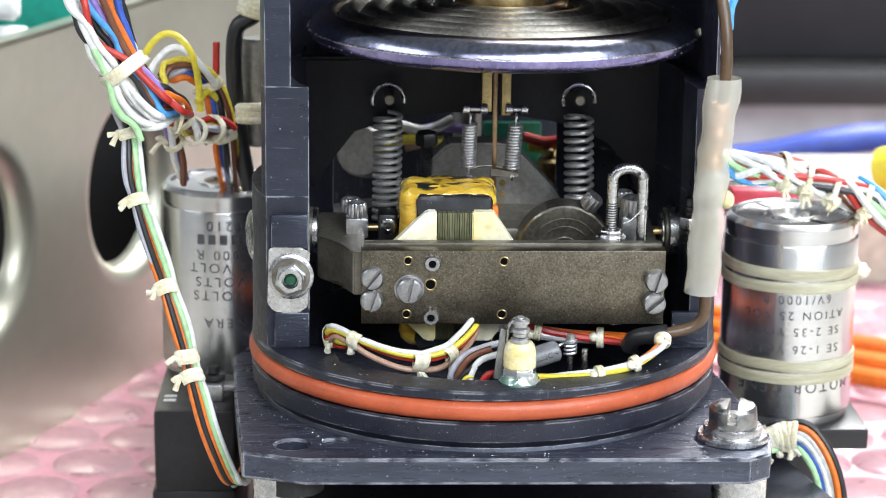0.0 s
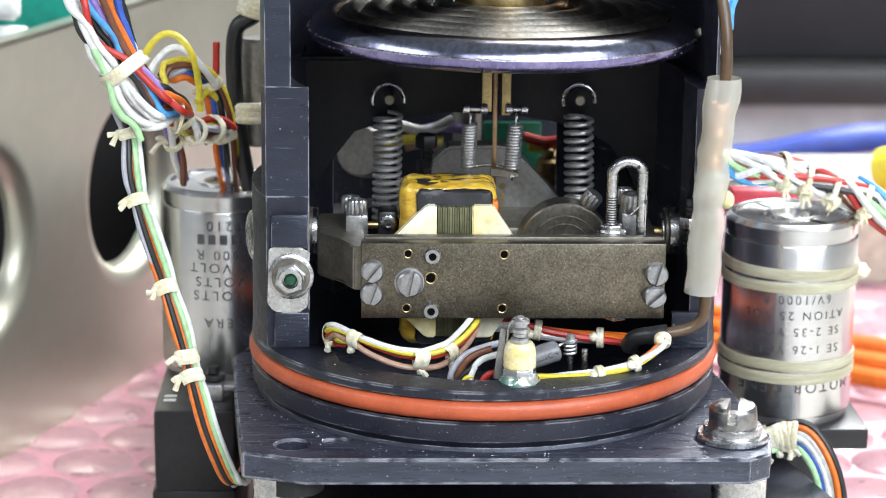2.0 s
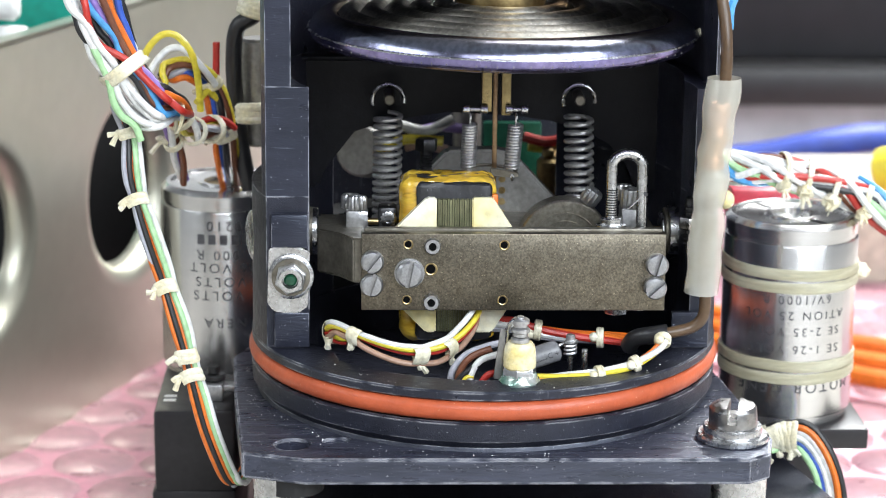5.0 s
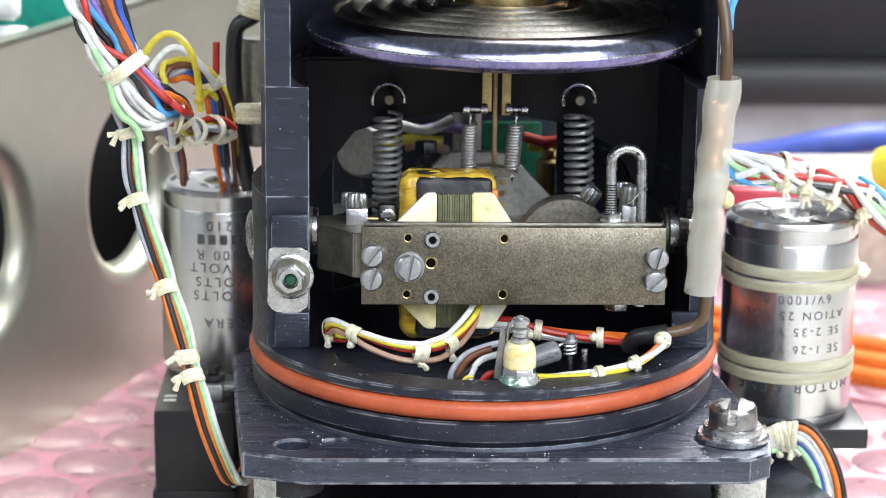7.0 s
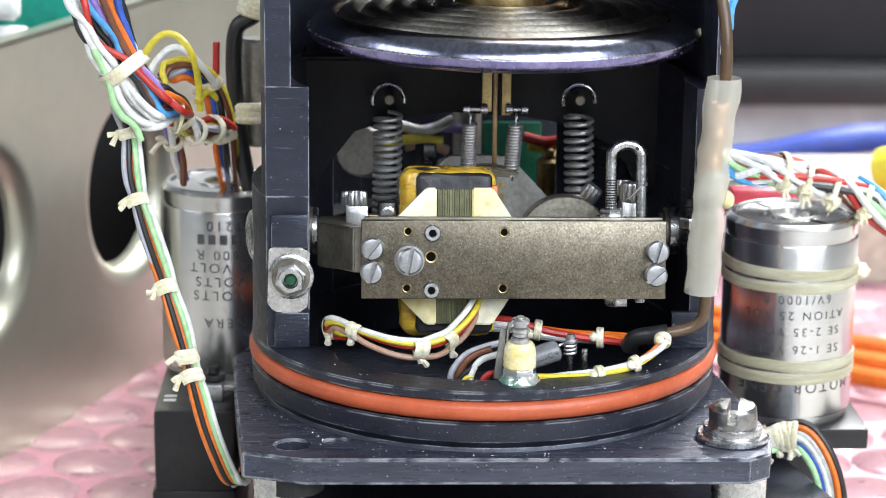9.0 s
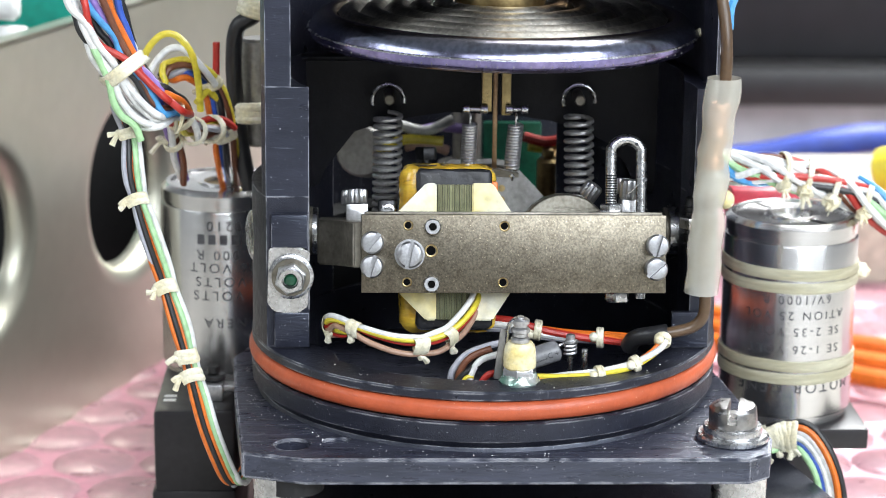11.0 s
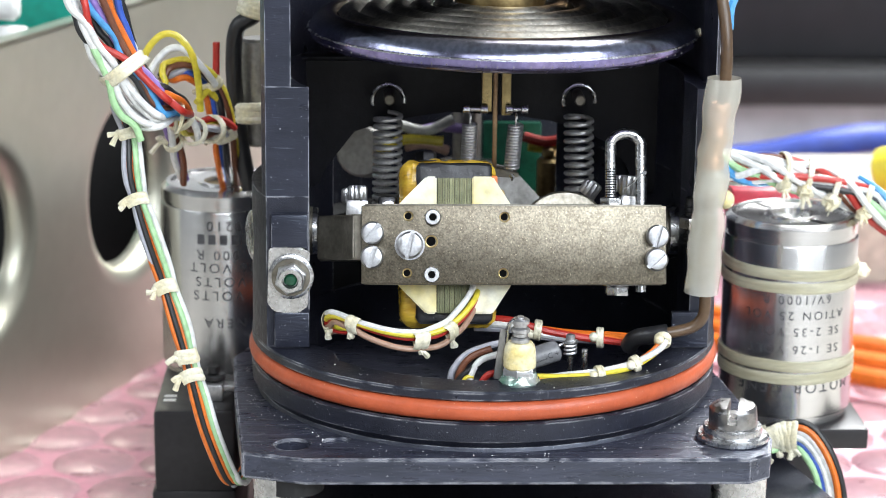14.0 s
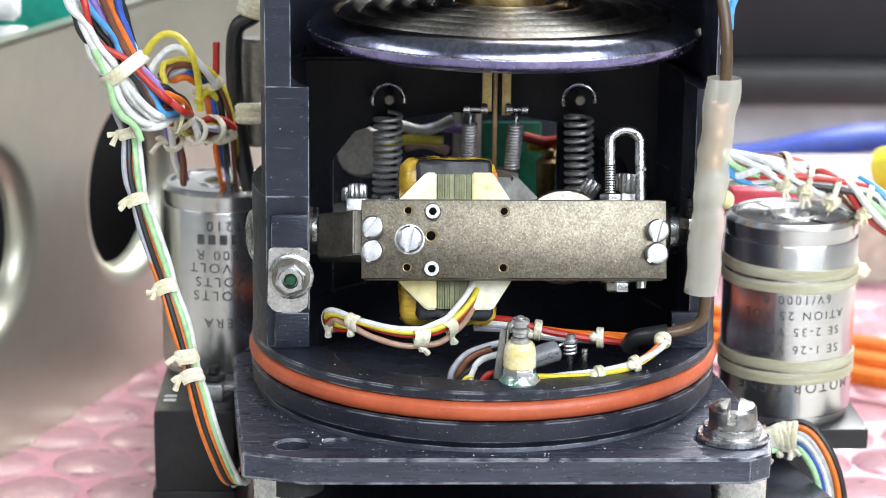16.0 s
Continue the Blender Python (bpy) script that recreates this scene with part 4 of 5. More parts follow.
solo("motor_block", bm, PAINTBLACK, "satin black mounting shelf under the motor", "mounting block", "motor blocks")
bm = B(); box(bm, 46, 64, 14, 34, -45, -23.6, .6)
solo("shelf_support", bm, PAINTBLACK, "black block supporting the motor shelf", "mounting block", "motor blocks")
bm = B(); prism(bm, [(-38, -30), (47.5, -37), (60.5, -11.3), (54.5, 14), (-38, 14)], -28.5, -25.0)
bmesh.ops.bevel(bm, geom=list(bm.edges), offset=0.4, segments=2, affect="EDGES")
lowp = thing("lower_plate", (0, 0, -28), "black anodised lower deck plate beneath the housing", "plate")
part("deck", bm, BLACK, lowp)
bm = B(); lathe(bm, [(0, 0), (2.6, 0), (2.6, .15), (1.5, .3), (0, .3)], 28, Matrix.Translation((49.5, -16.5, -25.0)))
part("screw", bm, STEEL, lowp)
bm = B(); box(bm, -32, 44, -28, 12, -45, -28.5, .8)
solo("pedestal", bm, PAINTBLACK, "black lower casting of the instrument on the bench", "pedestal")
for x, y in ((-33.5, -35), (39.5, -35)):
    bm = B(); rod(bm, (x, y, -45), (x, y, -11.1), 4.4, 40, .3)
    solo("support_post", bm, STEEL, "bright round steel post under the foot plate", "post", "support posts")
lugt = thing("terminal_lug", (-48.5, 14, -15), "bright terminal lug with post on the motor block", "terminal")
bm = B(); box(bm, -51.6, -45.6, 11.2, 17, -15, -12.0, .3); box(bm, -45.6, -43.4, 13, 16, -13.6, -12.6, .2)
part("lug_body", bm, ZINC, lugt)
bm = B(); rod(bm, (-47.4, 15, -12), (-47.4, 15, -10.8), 2.2, 24, .3); rod(bm, (-47.4, 15, -10.8), (-47.4, 15, -9.4), 1.1, 18, .2)
part("post", bm, DARKSTEEL, lugt)
# green and orange wires under the plate
for c, y, z in (("green", -30, -21.5), ("orange", -27, -23)):
    bm = B(); tube(bm, smooth_path([(20, y, z), (30, y - 2, z - .4), (40, y + 1, z)]), .6, 10)
    solo("loose_wire", bm, WIRE[c], c + " insulated wire under the foot plate", "wire", "wires under the plate")
# plate screw, washers
bolt = thing("foot_bolt", (38.7, -32.2, -6.8), "worn slotted steel bolt with two washers on the foot plate", "bolt")
MB = Matrix.Translation((38.6, -32.3, 0))
bm = B(); lathe(bm, [(0, -6.8), (5.6, -6.8), (5.8, -6.6), (5.8, -6.0), (5.5, -5.7), (0, -5.7)], 48, MB)
part("washer", bm, STEEL, bolt)
bm = B(); lathe(bm, [(0, -5.7), (4.7, -5.7), (4.75, -5.0), (4.6, -4.4), (0, -4.4)], 40, MB)
part("spring_washer", bm, STEEL, bolt)
bm = B(); screw_head(bm, (38.6, -32.3, -4.4), (0, 0, 1), 3.85, 3.4, slot_w=.2, at=1.35)
for v in bm.verts:
    v.co += Vector((noise.noise(v.co * .9), noise.noise(v.co * .9 + Vector((5, 0, 0))), noise.noise(v.co * 1.1 + Vector((0, 7, 0))))) * .22
part("head", bm, WORN, bolt)
# Backing pieces under hole and slot, black in place of the shade there.
bm = B(); rod(bm, (-31.7, -35, -14), (-31.7, -35, -10.9), 5, 32); box(bm, -28, -21, -36, -30, -13, -11.2)
part("hole_backing", bm, SHADE_BLACK, housing, "black backing added for the shade in the bolt hole and slot")

# ---- clear sleeve on the brown wire ----
sl = thing("insulating_sleeve", (34.6, -22, 14.5), "milky translucent plastic sleeve over a brown wire", "sleeve")
T0, T1 = Vector((36.55, -22, 49.9)), Vector((34.3, -22, 14.6))
path = [T0.lerp(T1, k / 60) + Vector((-.35 * math.sin(k / 60 * 3.14) + .12 * math.sin(k * .5), 0, 0)) for k in range(61)]
bm = B()
rad = lambda s: 2.7 + .22 * math.sin(s * 19) * (1 - s) - .35 * math.exp(-((s - .40) / .035) ** 2) - .3 * math.exp(-((s - .60) / .03) ** 2) + .1 * s
tube(bm, path, rad, 28, False)
part("sleeve", bm, SLEEVE, sl)
bm = B(); tube(bm, path[7:26], lambda s: 1.6 + .25 * math.sin(s * 15), 14)
part("core", bm, mat("bare_copper", (0.72, 0.40, 0.24), 0.4, 0.9), sl, "copper-coloured splice inside the sleeve")
bm = B(); tube(bm, path[32:-1], 1.0, 12)
part("wire_end", bm, WIRE["umber"], sl)
bm = B(); tube(bm, smooth_path([(35.0, -17, 76), (35.6, -18, 66), (36.6, -21, 58), (36.8, -22, 52), (36.5, -22, 46)]), .95, 12)
solo("brown_wire", bm, WIRE["umber"], "brown insulated wire running into the sleeve", "wire")
bm = B(); tube(bm, smooth_path([(34.5, -22, 20), (34.9, -22, 14), (34.6, -22, 10.4), (32.6, -22, 8.6), (28.5, -22.5, 7.8), (25.5, -22, 7.3)]), .95, 12)
solo("brown_wire", bm, WIRE["umber"], "brown varnished wire bent into the well", "wire")
bm = B(); tube(bm, smooth_path([(29.0, -22.4, 7.9), (26.5, -22, 7.4), (24.0, -20.5, 6.4), (23, -19, 4.5)]), 1.45, 14)
solo("black_sleeving", bm, WIRE["black"], "black rubber sleeving over the wire end", "sleeve")

# ---- feedthrough terminal on the flange ----
term = thing("feedthrough_terminal", (4.1, -34, 3.3), "cream ceramic terminal on a lacquered hexagon base", "terminal")
bm = B(); hexnut(bm, (4.1, -34.2, 3.3), (0, 0, 1), 2.75, 2.7)
base_nut = part("hex_base", bm, ZINC, term)
bm = B(); lathe(bm, [(2.0, 3.28), (3.15, 3.3), (3.25, 3.6), (2.95, 4.1), (2.7, 4.5), (2.6, 4.9), (2.0, 5.0)], 36, Matrix.Translation((4.1, -34.2, 0)))
for v in bm.verts:
    v.co += Vector((noise.noise(v.co * .8), noise.noise(v.co * .8 + Vector((5, 0, 0))), 1.3 * noise.noise(v.co * .9 + Vector((0, 7, 0))) if v.co.z > 4 else 0)) * .35
part("lacquer", bm, GREENLAC, base_nut, "green locking lacquer smeared round the base")
bm = B(); lathe(bm, [(0, 5.6), (2.3, 5.6), (2.6, 6.0), (2.6, 7.4), (2.5, 8.6), (2.3, 9.4), (1.9, 9.9), (0, 10.1)], 32, Matrix.Translation((4.1, -34.2, 0)))
part("insulator", bm, WAX, term)
bm = B()
for k, (r, z) in enumerate(((1.5, 10.0), (1.2, 10.9), (1.5, 11.6), (1.1, 12.4), (1.45, 13.0))):
    lathe(bm, [(0, z), (r, z), (r, z + .5), (r * .8, z + .75), (0, z + .75)], 24, Matrix.Translation((4.1, -34.2, 0)))
rod(bm, (4.1, -34.2, 10), (4.1, -34.2, 14.1), .6, 16, .1)
part("post", bm, ZINC, term)
bm = B(); tube(bm, smooth_path([(4.3, -34.2, 13.2), (3.2, -34.6, 13.5), (2.3, -34.5, 12.8), (2.1, -33.5, 11), (1.9, -32, 8)]), .3, 8)
part("lead", bm, STEEL, term)
bm = B(); box(bm, -.65, .65, -.3, .3, 0, 8.3, .15); bmesh.ops.transform(bm, matrix=Matrix.Translation((.7, -32.6, 3.3)) @ Matrix.Rotation(radians(7), 4, "Y"), verts=bm.verts)
solo("metal_strip", bm, GREYCAST, "thin grey metal strip leaning by the terminal", "strip")
# capacitor and pins in the well
capo = thing("capacitor", (8, -25, 3), "dark grey tubular capacitor with printed rating", "capacitor")
bm = B(); rod(bm, (4.5, -26.5, 4.0), (11.0, -24.4, 5.6), 1.75, 28, .4)
capbody = part("body", bm, mat("grey_capacitor", (0.20, 0.20, 0.21), 0.35), capo)
bm = B(); tube(bm, smooth_path([(10.4, -24.2, 5.9), (12, -24, 6.6), (13, -24.8, 7.2)]), .3, 8)
part("lead", bm, STEEL, capo)
cu = bpy.data.curves.new("print", "FONT"); cu.body, cu.size = "50DC +", 1.3
tmp = new("print", cu)
me = bpy.data.meshes.new_from_object(tmp.evaluated_get(bpy.context.evaluated_depsgraph_get())); bpy.data.objects.remove(tmp)
bm = B(); bm.from_mesh(me)
bmesh.ops.transform(bm, matrix=Matrix.Translation((7.1, -27.5, 4.3)) @ Matrix.Rotation(radians(16), 4, "Z") @ Matrix.Rotation(radians(-13), 4, "Y") @ Matrix.Rotation(radians(78), 4, "X"), verts=bm.verts)
part("lettering", bm, WIRE["black"], capbody)
for x, y, z1 in ((12.9, -25, 7.4), (15.15, -26, 6.3)):
    bm = B(); rod(bm, (x, y, -8), (x, y, z1), .5, 14, .15)
    solo("terminal_pin", bm, STEEL, "upright bright solder pin in the well", "pin", "solder pins")
bm = B(); tube(bm, helix((12.9, -25, 5.2), (0, 0, 1), .85, 2.2, 3.5), .28, 8); rod(bm, (12.9, -25, 7.2), (12.9, -25, 8.4), .75, 14, .2)
solo("pin_winding", bm, ZINC, "dark wire wound round the solder pin", "wire winding")
# ---- wiring ----
def bundle(name, centre, colours, r_wire, spread, twist, label, ties=(), tails=True, seed=1, per=7, braid=False):
    """A laced bundle: each wire wanders round the centre line; ties bind it at shares of its length."""
    rnd = random.Random(seed)
    path = smooth_path(centre, per)
    fr = frames_along(path)
    n = len(path)
    t = thing(name, centre[len(centre) // 2], label, "wire harness", "wire harnesses")
    sp = spread if callable(spread) else (lambda s: spread)
    cnt = len(colours)
    for k, c in enumerate(colours):
        ring = math.sqrt((k + .5) / cnt) * 1.05
        ph = 2.39996 * k + rnd.uniform(-.15, .15)
        w1, w2 = rnd.uniform(0, 6.28), rnd.uniform(0, 6.28)
        pts = []
        for i in range(n):
            s = i / (n - 1)
            a = ph + (-.6 if braid and k % 5 == 3 else 1) * twist * 2 * math.pi * s + .25 * math.sin(5 * s + w1)
            rr = sp(s) * ring * (1 + .12 * math.sin(9 * s + w2))
            u, v = fr[i]
            pts.append(path[i] + u * rr * math.cos(a) + v * rr * math.sin(a))
        bm = B(); tube(bm, pts, r_wire, 8)
        part("wire", bm, WIRE[c], t, c + " insulated wire")
    for s in ties:
        i = min(n - 2, int(s * (n - 1)))
        tie(t, path[i], path[i + 1] - path[i], sp(s) + r_wire * 1.05, rnd, tails)
    return t


def ribbon(name, centre, colours, r_wire, pitch, label, ties=(), seed=1, per=7, side=(1, 0, 0), wave=0.0):
    """Wires laid side by side in a flat laced branch; side: the way across it; every other wire lies a little behind."""
    rnd = random.Random(seed)
    path = smooth_path(centre, per)
    n = len(path)
    t = thing(name, centre[len(centre) // 2], label, "wire harness", "wire harnesses")
    side = Vector(side)
    cnt = len(colours)
    for k, c in enumerate(colours):
        w1 = rnd.uniform(0, 6.28)
        pts = []
        for i, p in enumerate(path):
            s = i / (n - 1)
            d = (path[min(i + 1, n - 1)] - path[max(i - 1, 0)]).normalized()
            across = (side - d * side.dot(d)).normalized()
            back = d.cross(across)
            back = back if back.y > 0 else -back
            tight = 1.0
            for q in ties:
                tight -= .22 * math.exp(-((s - q) / .03) ** 2)
            tight += .12 * math.sin(7 * s + w1)
            swing = wave * pitch * math.sin(5.5 * s + w1) * min(1.0, 8 * abs(s - ties[0]))
            across_k = (k - (cnt - 1) / 2) * pitch * tight + (pitch * 1.3 * min(1, s * 2.2) if c == "grey" and not wave else 0) + swing
            pts.append(p + across * across_k + back * (.9 * min(1, s * 2) if c == "grey" else 0) + back * wave * r_wire * .6 * math.cos(5.5 * s + w1) + back * (.75 * r_wire * (k % 2) + .25 * math.sin(6 * s + w1)))
        bm = B(); tube(bm, pts, r_wire, 10)
        part("wire", bm, WIRE[c], t, c + " insulated wire")
    for s in ties:
        i = min(n - 2, int(s * (n - 1)))
        d = (path[i + 1] - path[i]).normalized()
        across = (side - d * side.dot(d)).normalized()
        back = d.cross(across)
        half, bm, wd = (cnt - 1) / 2 * pitch * .8 + r_wire, B(), rnd.uniform(1.9, 2.6)
        # flat cord band round the wires
        rings = []
        for q, grow in ((-.5, 0), (-.4, .16), (-.12, .2), (0, .1), (.12, .2), (.4, .16), (.5, 0)):
            o = path[i] + d * q * wd
            rings.append([bm.verts.new(o + across * (half + grow) * math.cos(a) * (1 + .05 * math.sin(3 * a + 4 * q)) + back * (r_wire * 1.5 + grow) * math.sin(a) + back * r_wire * .35 + d * .15 * math.sin(2 * a + s * 40)) for a in np.linspace(0, 2 * math.pi, 24, endpoint=False)])
        for p, q in zip(rings, rings[1:]):
            for m in range(24):
                bm.faces.new((p[m], p[(m + 1) % 24], q[(m + 1) % 24], q[m]))
        k = path[i] - across * half - d * .2
        bmesh.ops.create_icosphere(bm, subdivisions=2, radius=.75, matrix=Matrix.Translation(k))
        for q in range(2):
            e = k - across * rnd.uniform(.8, 1.9) + d * rnd.uniform(-.3, 1.8) + Vector((0, -.4, 0))
            tube(bm, smooth_path([k, k.lerp(e, .5) + Vector((0, -.3, rnd.uniform(-.2, .4))), e], 4), lambda s: .34 + .22 * s, 6)
        part("tie", bm, LACING, t, "waxed lacing cord tie")
    return t


def tie(parent, p, d, r, rnd, tails=True, turns=3):
    d = d.normalized()
    bm = B()
    w = .3
    tube(bm, helix(p - d * w * turns * .6, d, r, w * turns * 1.2, turns, 14), w, 6)
    side = d.orthogonal().normalized()
    side = Matrix.Rotation(rnd.uniform(-.8, .8), 3, d) @ Vector((-.75, -.6, .1))
    k = p + side.normalized() * r
    bmesh.ops.create_icosphere(bm, subdivisions=2, radius=.85, matrix=Matrix.Translation(k))
    if tails:
        for q in range(2):
            e = k + Vector((rnd.uniform(-2.6, -.8), rnd.uniform(-.8, .2), rnd.uniform(-2.4, .3)))
            tube(bm, smooth_path([k, k.lerp(e, .5) + Vector((0, -.3, rnd.uniform(-.3, .5))), e], 4), lambda s: .36 + .15 * s, 6)
    part("tie", bm, LACING, parent, "waxed lacing cord tie")


def cord_band(parent, o, along, across, half, thick, width, rnd, knot=1):
    """A flat waxed cord drawn round a bundle, with its knot and frayed tails at the end of the across direction."""
    d, across = Vector(along).normalized(), Vector(across).normalized()
    back, bm, rings = d.cross(across), B(), []
    for q, grow in ((-.5, -.1), (-.42, .16), (-.2, .26), (-.05, .12), (.1, .24), (.4, .18), (.5, -.1)):
        rings.append([bm.verts.new(Vector(o) + d * (q * width + .18 * math.sin(2 * a + o[0])) + across * (half + grow) * math.cos(a) * (1 + .04 * math.sin(5 * a + 7 * q)) + back * (thick + grow) * math.sin(a)) for a in np.linspace(0, 2 * math.pi, 28, endpoint=False)])
    for p, q in zip(rings, rings[1:]):
        for m in range(28):
            bm.faces.new((p[m], p[(m + 1) % 28], q[(m + 1) % 28], q[m]))
    if knot:
        k = Vector(o) + across * half * .95 + Vector((0, -.5, 0))
        first = len(bm.verts)
        bmesh.ops.create_icosphere(bm, subdivisions=3, radius=1.15 * knot, matrix=Matrix.Translation(k))
        bm.verts.ensure_lookup_table()
        for v in bm.verts[first:]:
            v.co += Vector((noise.noise(v.co * 1.4), noise.noise(v.co * 1.4 + Vector((9, 0, 0))), noise.noise(v.co * 1.4 + Vector((0, 9, 0))))) * .6 * knot
        for q in range(5):
            e = k + across * rnd.uniform(.6, 2.2) * knot + d * rnd.uniform(-1.0, 1.6) + Vector((0, -.3, rnd.uniform(-1.2, .3)))
            tube(bm, smooth_path([k, k.lerp(e, .5) + Vector((0, -.2, rnd.uniform(-.3, .4))), e], 4), lambda s: (.30 if q < 2 else .07), 6)
    part("tie", bm, LACING, parent, "waxed lacing cord tie")


MAIN = [(-70.4, -5, 76), (-66.8, -5, 66), (-64.0, -5, 57.8), (-60.6, -5, 48.9), (-57.8, -4.5, 44), (-54.8, -3, 40.4), (-51.4, 0, 38.8)]
main_harness = thing("main_harness", MAIN[3], "thick laced harness of crossing coloured wires beside the housing", "wire harness", "wire harnesses")


def strand(colour, pts):
    bm = B(); tube(bm, smooth_path(pts, 7), .60, 10)
    part("wire", bm, WIRE[colour], main_harness, colour + " insulated wire")


strand("white", [(-69.0, -9.0, 61.6), (-67.9, -9.0, 58.4), (-65.5, -9.0, 56.1), (-63.8, -9.0, 52.9), (-61.5, -9.0, 49.9), (-59.2, -8.0, 45.8), (-56.4, -9.0, 42.7), (-53.9, -9.0, 40.8), (-52.5, -1.0, 39.3), (-50.0, 7.0, 37.9)])
strand("white", [(-68.0, -5.0, 61.1), (-67.0, -5.0, 57.4), (-66.2, -5.0, 53.7), (-64.9, -5.0, 50.4), (-63.4, -5.0, 47.1), (-61.6, -5.0, 45.0), (-59.3, -5.0, 41.7), (-55.7, -5.0, 38.8), (-54.0, -1.0, 38.7), (-50.0, 7.0, 37.9)])
strand("black", [(-68.9, -5.0, 61.1), (-67.1, -8.0, 56.4), (-66.6, -8.0, 54.6), (-65.0, -8.0, 52.3), (-62.8, -8.0, 50.0), (-60.3, -8.0, 48.6), (-57.8, -8.0, 46.7), (-55.9, -8.0, 43.0), (-54.7, -8.0, 40.6), (-53.1, 0.0, 39.1), (-50.0, 6.0, 38.1)])
strand("red", [(-66.7, -6.8, 61.8), (-65.6, -8.8, 59.3), (-65.0, -8.8, 55.6), (-63.5, -8.8, 52.6), (-60.8, -8.8, 51.0), (-58.7, -8.8, 49.7), (-56.8, -8.8, 47.6), (-54.8, -8.8, 45.5), (-52.5, -8.8, 43.4), (-51.1, -0.8, 40.7), (-49.9, 5.2, 38.3)])
strand("black", [(-66.8, -7.2, 61.4), (-65.6, -7.2, 58.6), (-63.9, -7.2, 54.9), (-62.3, -7.2, 52.9), (-61.2, -7.2, 51.2), (-58.9, -7.2, 48.3), (-56.8, -7.2, 45.7), (-53.3, -7.2, 45.3), (-51.6, -3.2, 42.8), (-49.9, 4.8, 38.4)])
strand("sky", [(-66.5, -8.0, 61.5), (-65.0, -8.0, 58.4), (-63.1, -8.0, 56.0), (-61.0, -8.0, 53.7), (-60.3, -8.0, 51.4), (-58.5, -8.0, 48.8), (-55.8, -8.0, 45.3), (-53.5, -8.0, 41.1), (-51.8, -4.0, 40.4), (-49.8, 4.0, 38.5)])
strand("violet", [(-65.2, -7.5, 61.4), (-64.0, -7.5, 58.7), (-62.9, -7.5, 56.8), (-61.8, -7.5, 54.5), (-60.0, -7.5, 51.3), (-57.8, -7.5, 49.0), (-55.8, -7.5, 47.4), (-53.7, -7.5, 44.8), (-52.1, -3.5, 42.5), (-49.8, 4.5, 38.4)])
strand("brown", [(-63.6, -8.0, 61.5), (-62.3, -8.0, 58.3), (-61.2, -8.0, 55.5), (-60.2, -8.0, 53.2), (-58.8, -8.0, 50.5), (-57.3, -8.0, 47.7), (-55.8, -8.0, 44.4), (-54.2, -8.0, 42.1), (-52.5, -4.0, 40.9), (-49.8, 4.0, 38.5)])
strand("orange", [(-62.3, -7.0, 60.9), (-61.5, -7.0, 57.7), (-60.2, -7.0, 54.9), (-58.9, -7.0, 52.2), (-58.0, -7.0, 50.5), (-56.2, -7.0, 47.3), (-54.2, -7.0, 44.9), (-52.2, -7.0, 43.8), (-50.5, -3.0, 41.9), (-49.9, 5.0, 38.3)])
strand("blue", [(-60.9, -6.0, 60.8), (-60.2, -6.0, 57.1), (-59.3, -6.0, 54.8), (-58.6, -6.0, 52.5), (-57.9, -6.0, 50.1), (-56.0, -6.0, 45.9), (-54.2, -6.0, 42.6), (-53.0, -6.0, 40.7), (-51.3, -2.0, 40.0), (-50.0, 6.0, 38.1)])
strand("white", [(-62.5, -5.0, 61.1), (-61.5, -5.0, 58.8), (-60.2, -5.0, 55.5), (-58.9, -5.0, 52.8), (-58.0, -5.0, 50.4), (-58.1, -5.0, 46.2), (-56.1, -5.0, 42.4), (-53.6, -5.0, 41.0), (-51.9, -1.0, 40.1), (-50.0, 7.0, 37.9)])
strand("black", [(-61.0, -4.5, 61.0), (-59.7, -4.5, 57.3), (-59.1, -4.5, 54.5), (-58.2, -4.5, 51.3), (-57.3, -4.5, 48.9), (-54.9, -4.5, 45.6), (-52.2, -4.5, 43.8), (-50.5, -0.5, 41.7), (-50.1, 7.5, 37.8)])
strand("green", [(-68.3, -3.0, 60.8), (-66.7, -4.0, 56.3), (-65.1, -7.0, 53.0), (-64.2, -9.0, 51.5), (-63.1, -9.0, 49.2), (-62.0, -9.0, 46.4), (-61.4, -9.0, 43.2), (-60.1, -9.0, 40.8), (-58.0, -9.0, 39.2), (-57.0, -9.0, 36.6)])
strand("white", [(-69.1, -4.0, 60.9), (-67.1, -5.0, 56.0), (-65.4, -8.0, 52.3), (-64.6, -8.0, 50.0), (-62.6, -8.0, 47.2), (-61.2, -8.0, 44.4), (-59.6, -8.0, 41.1), (-57.0, -8.0, 38.8), (-53.9, -8.0, 38.9), (-52.2, 0.0, 38.8), (-50.0, 6.0, 38.1)])
strand("white", [(-68.5, -6.8, 61.3), (-66.9, -7.8, 57.3), (-65.7, -8.8, 54.7), (-63.8, -8.8, 51.0), (-61.4, -8.8, 47.3), (-60.4, -8.8, 43.9), (-58.2, -8.8, 40.8), (-55.5, -8.8, 39.4), (-53.0, -0.8, 38.6), (-49.9, 5.2, 38.3)])
strand("white", [(-66.3, -3.0, 58.9), (-64.3, -4.0, 52.6), (-61.4, -8.0, 48.6), (-59.3, -8.0, 44.9), (-57.0, -8.0, 41.9), (-54.6, -8.0, 40.0), (-53.1, 0.0, 38.6), (-50.0, 6.0, 38.1)])
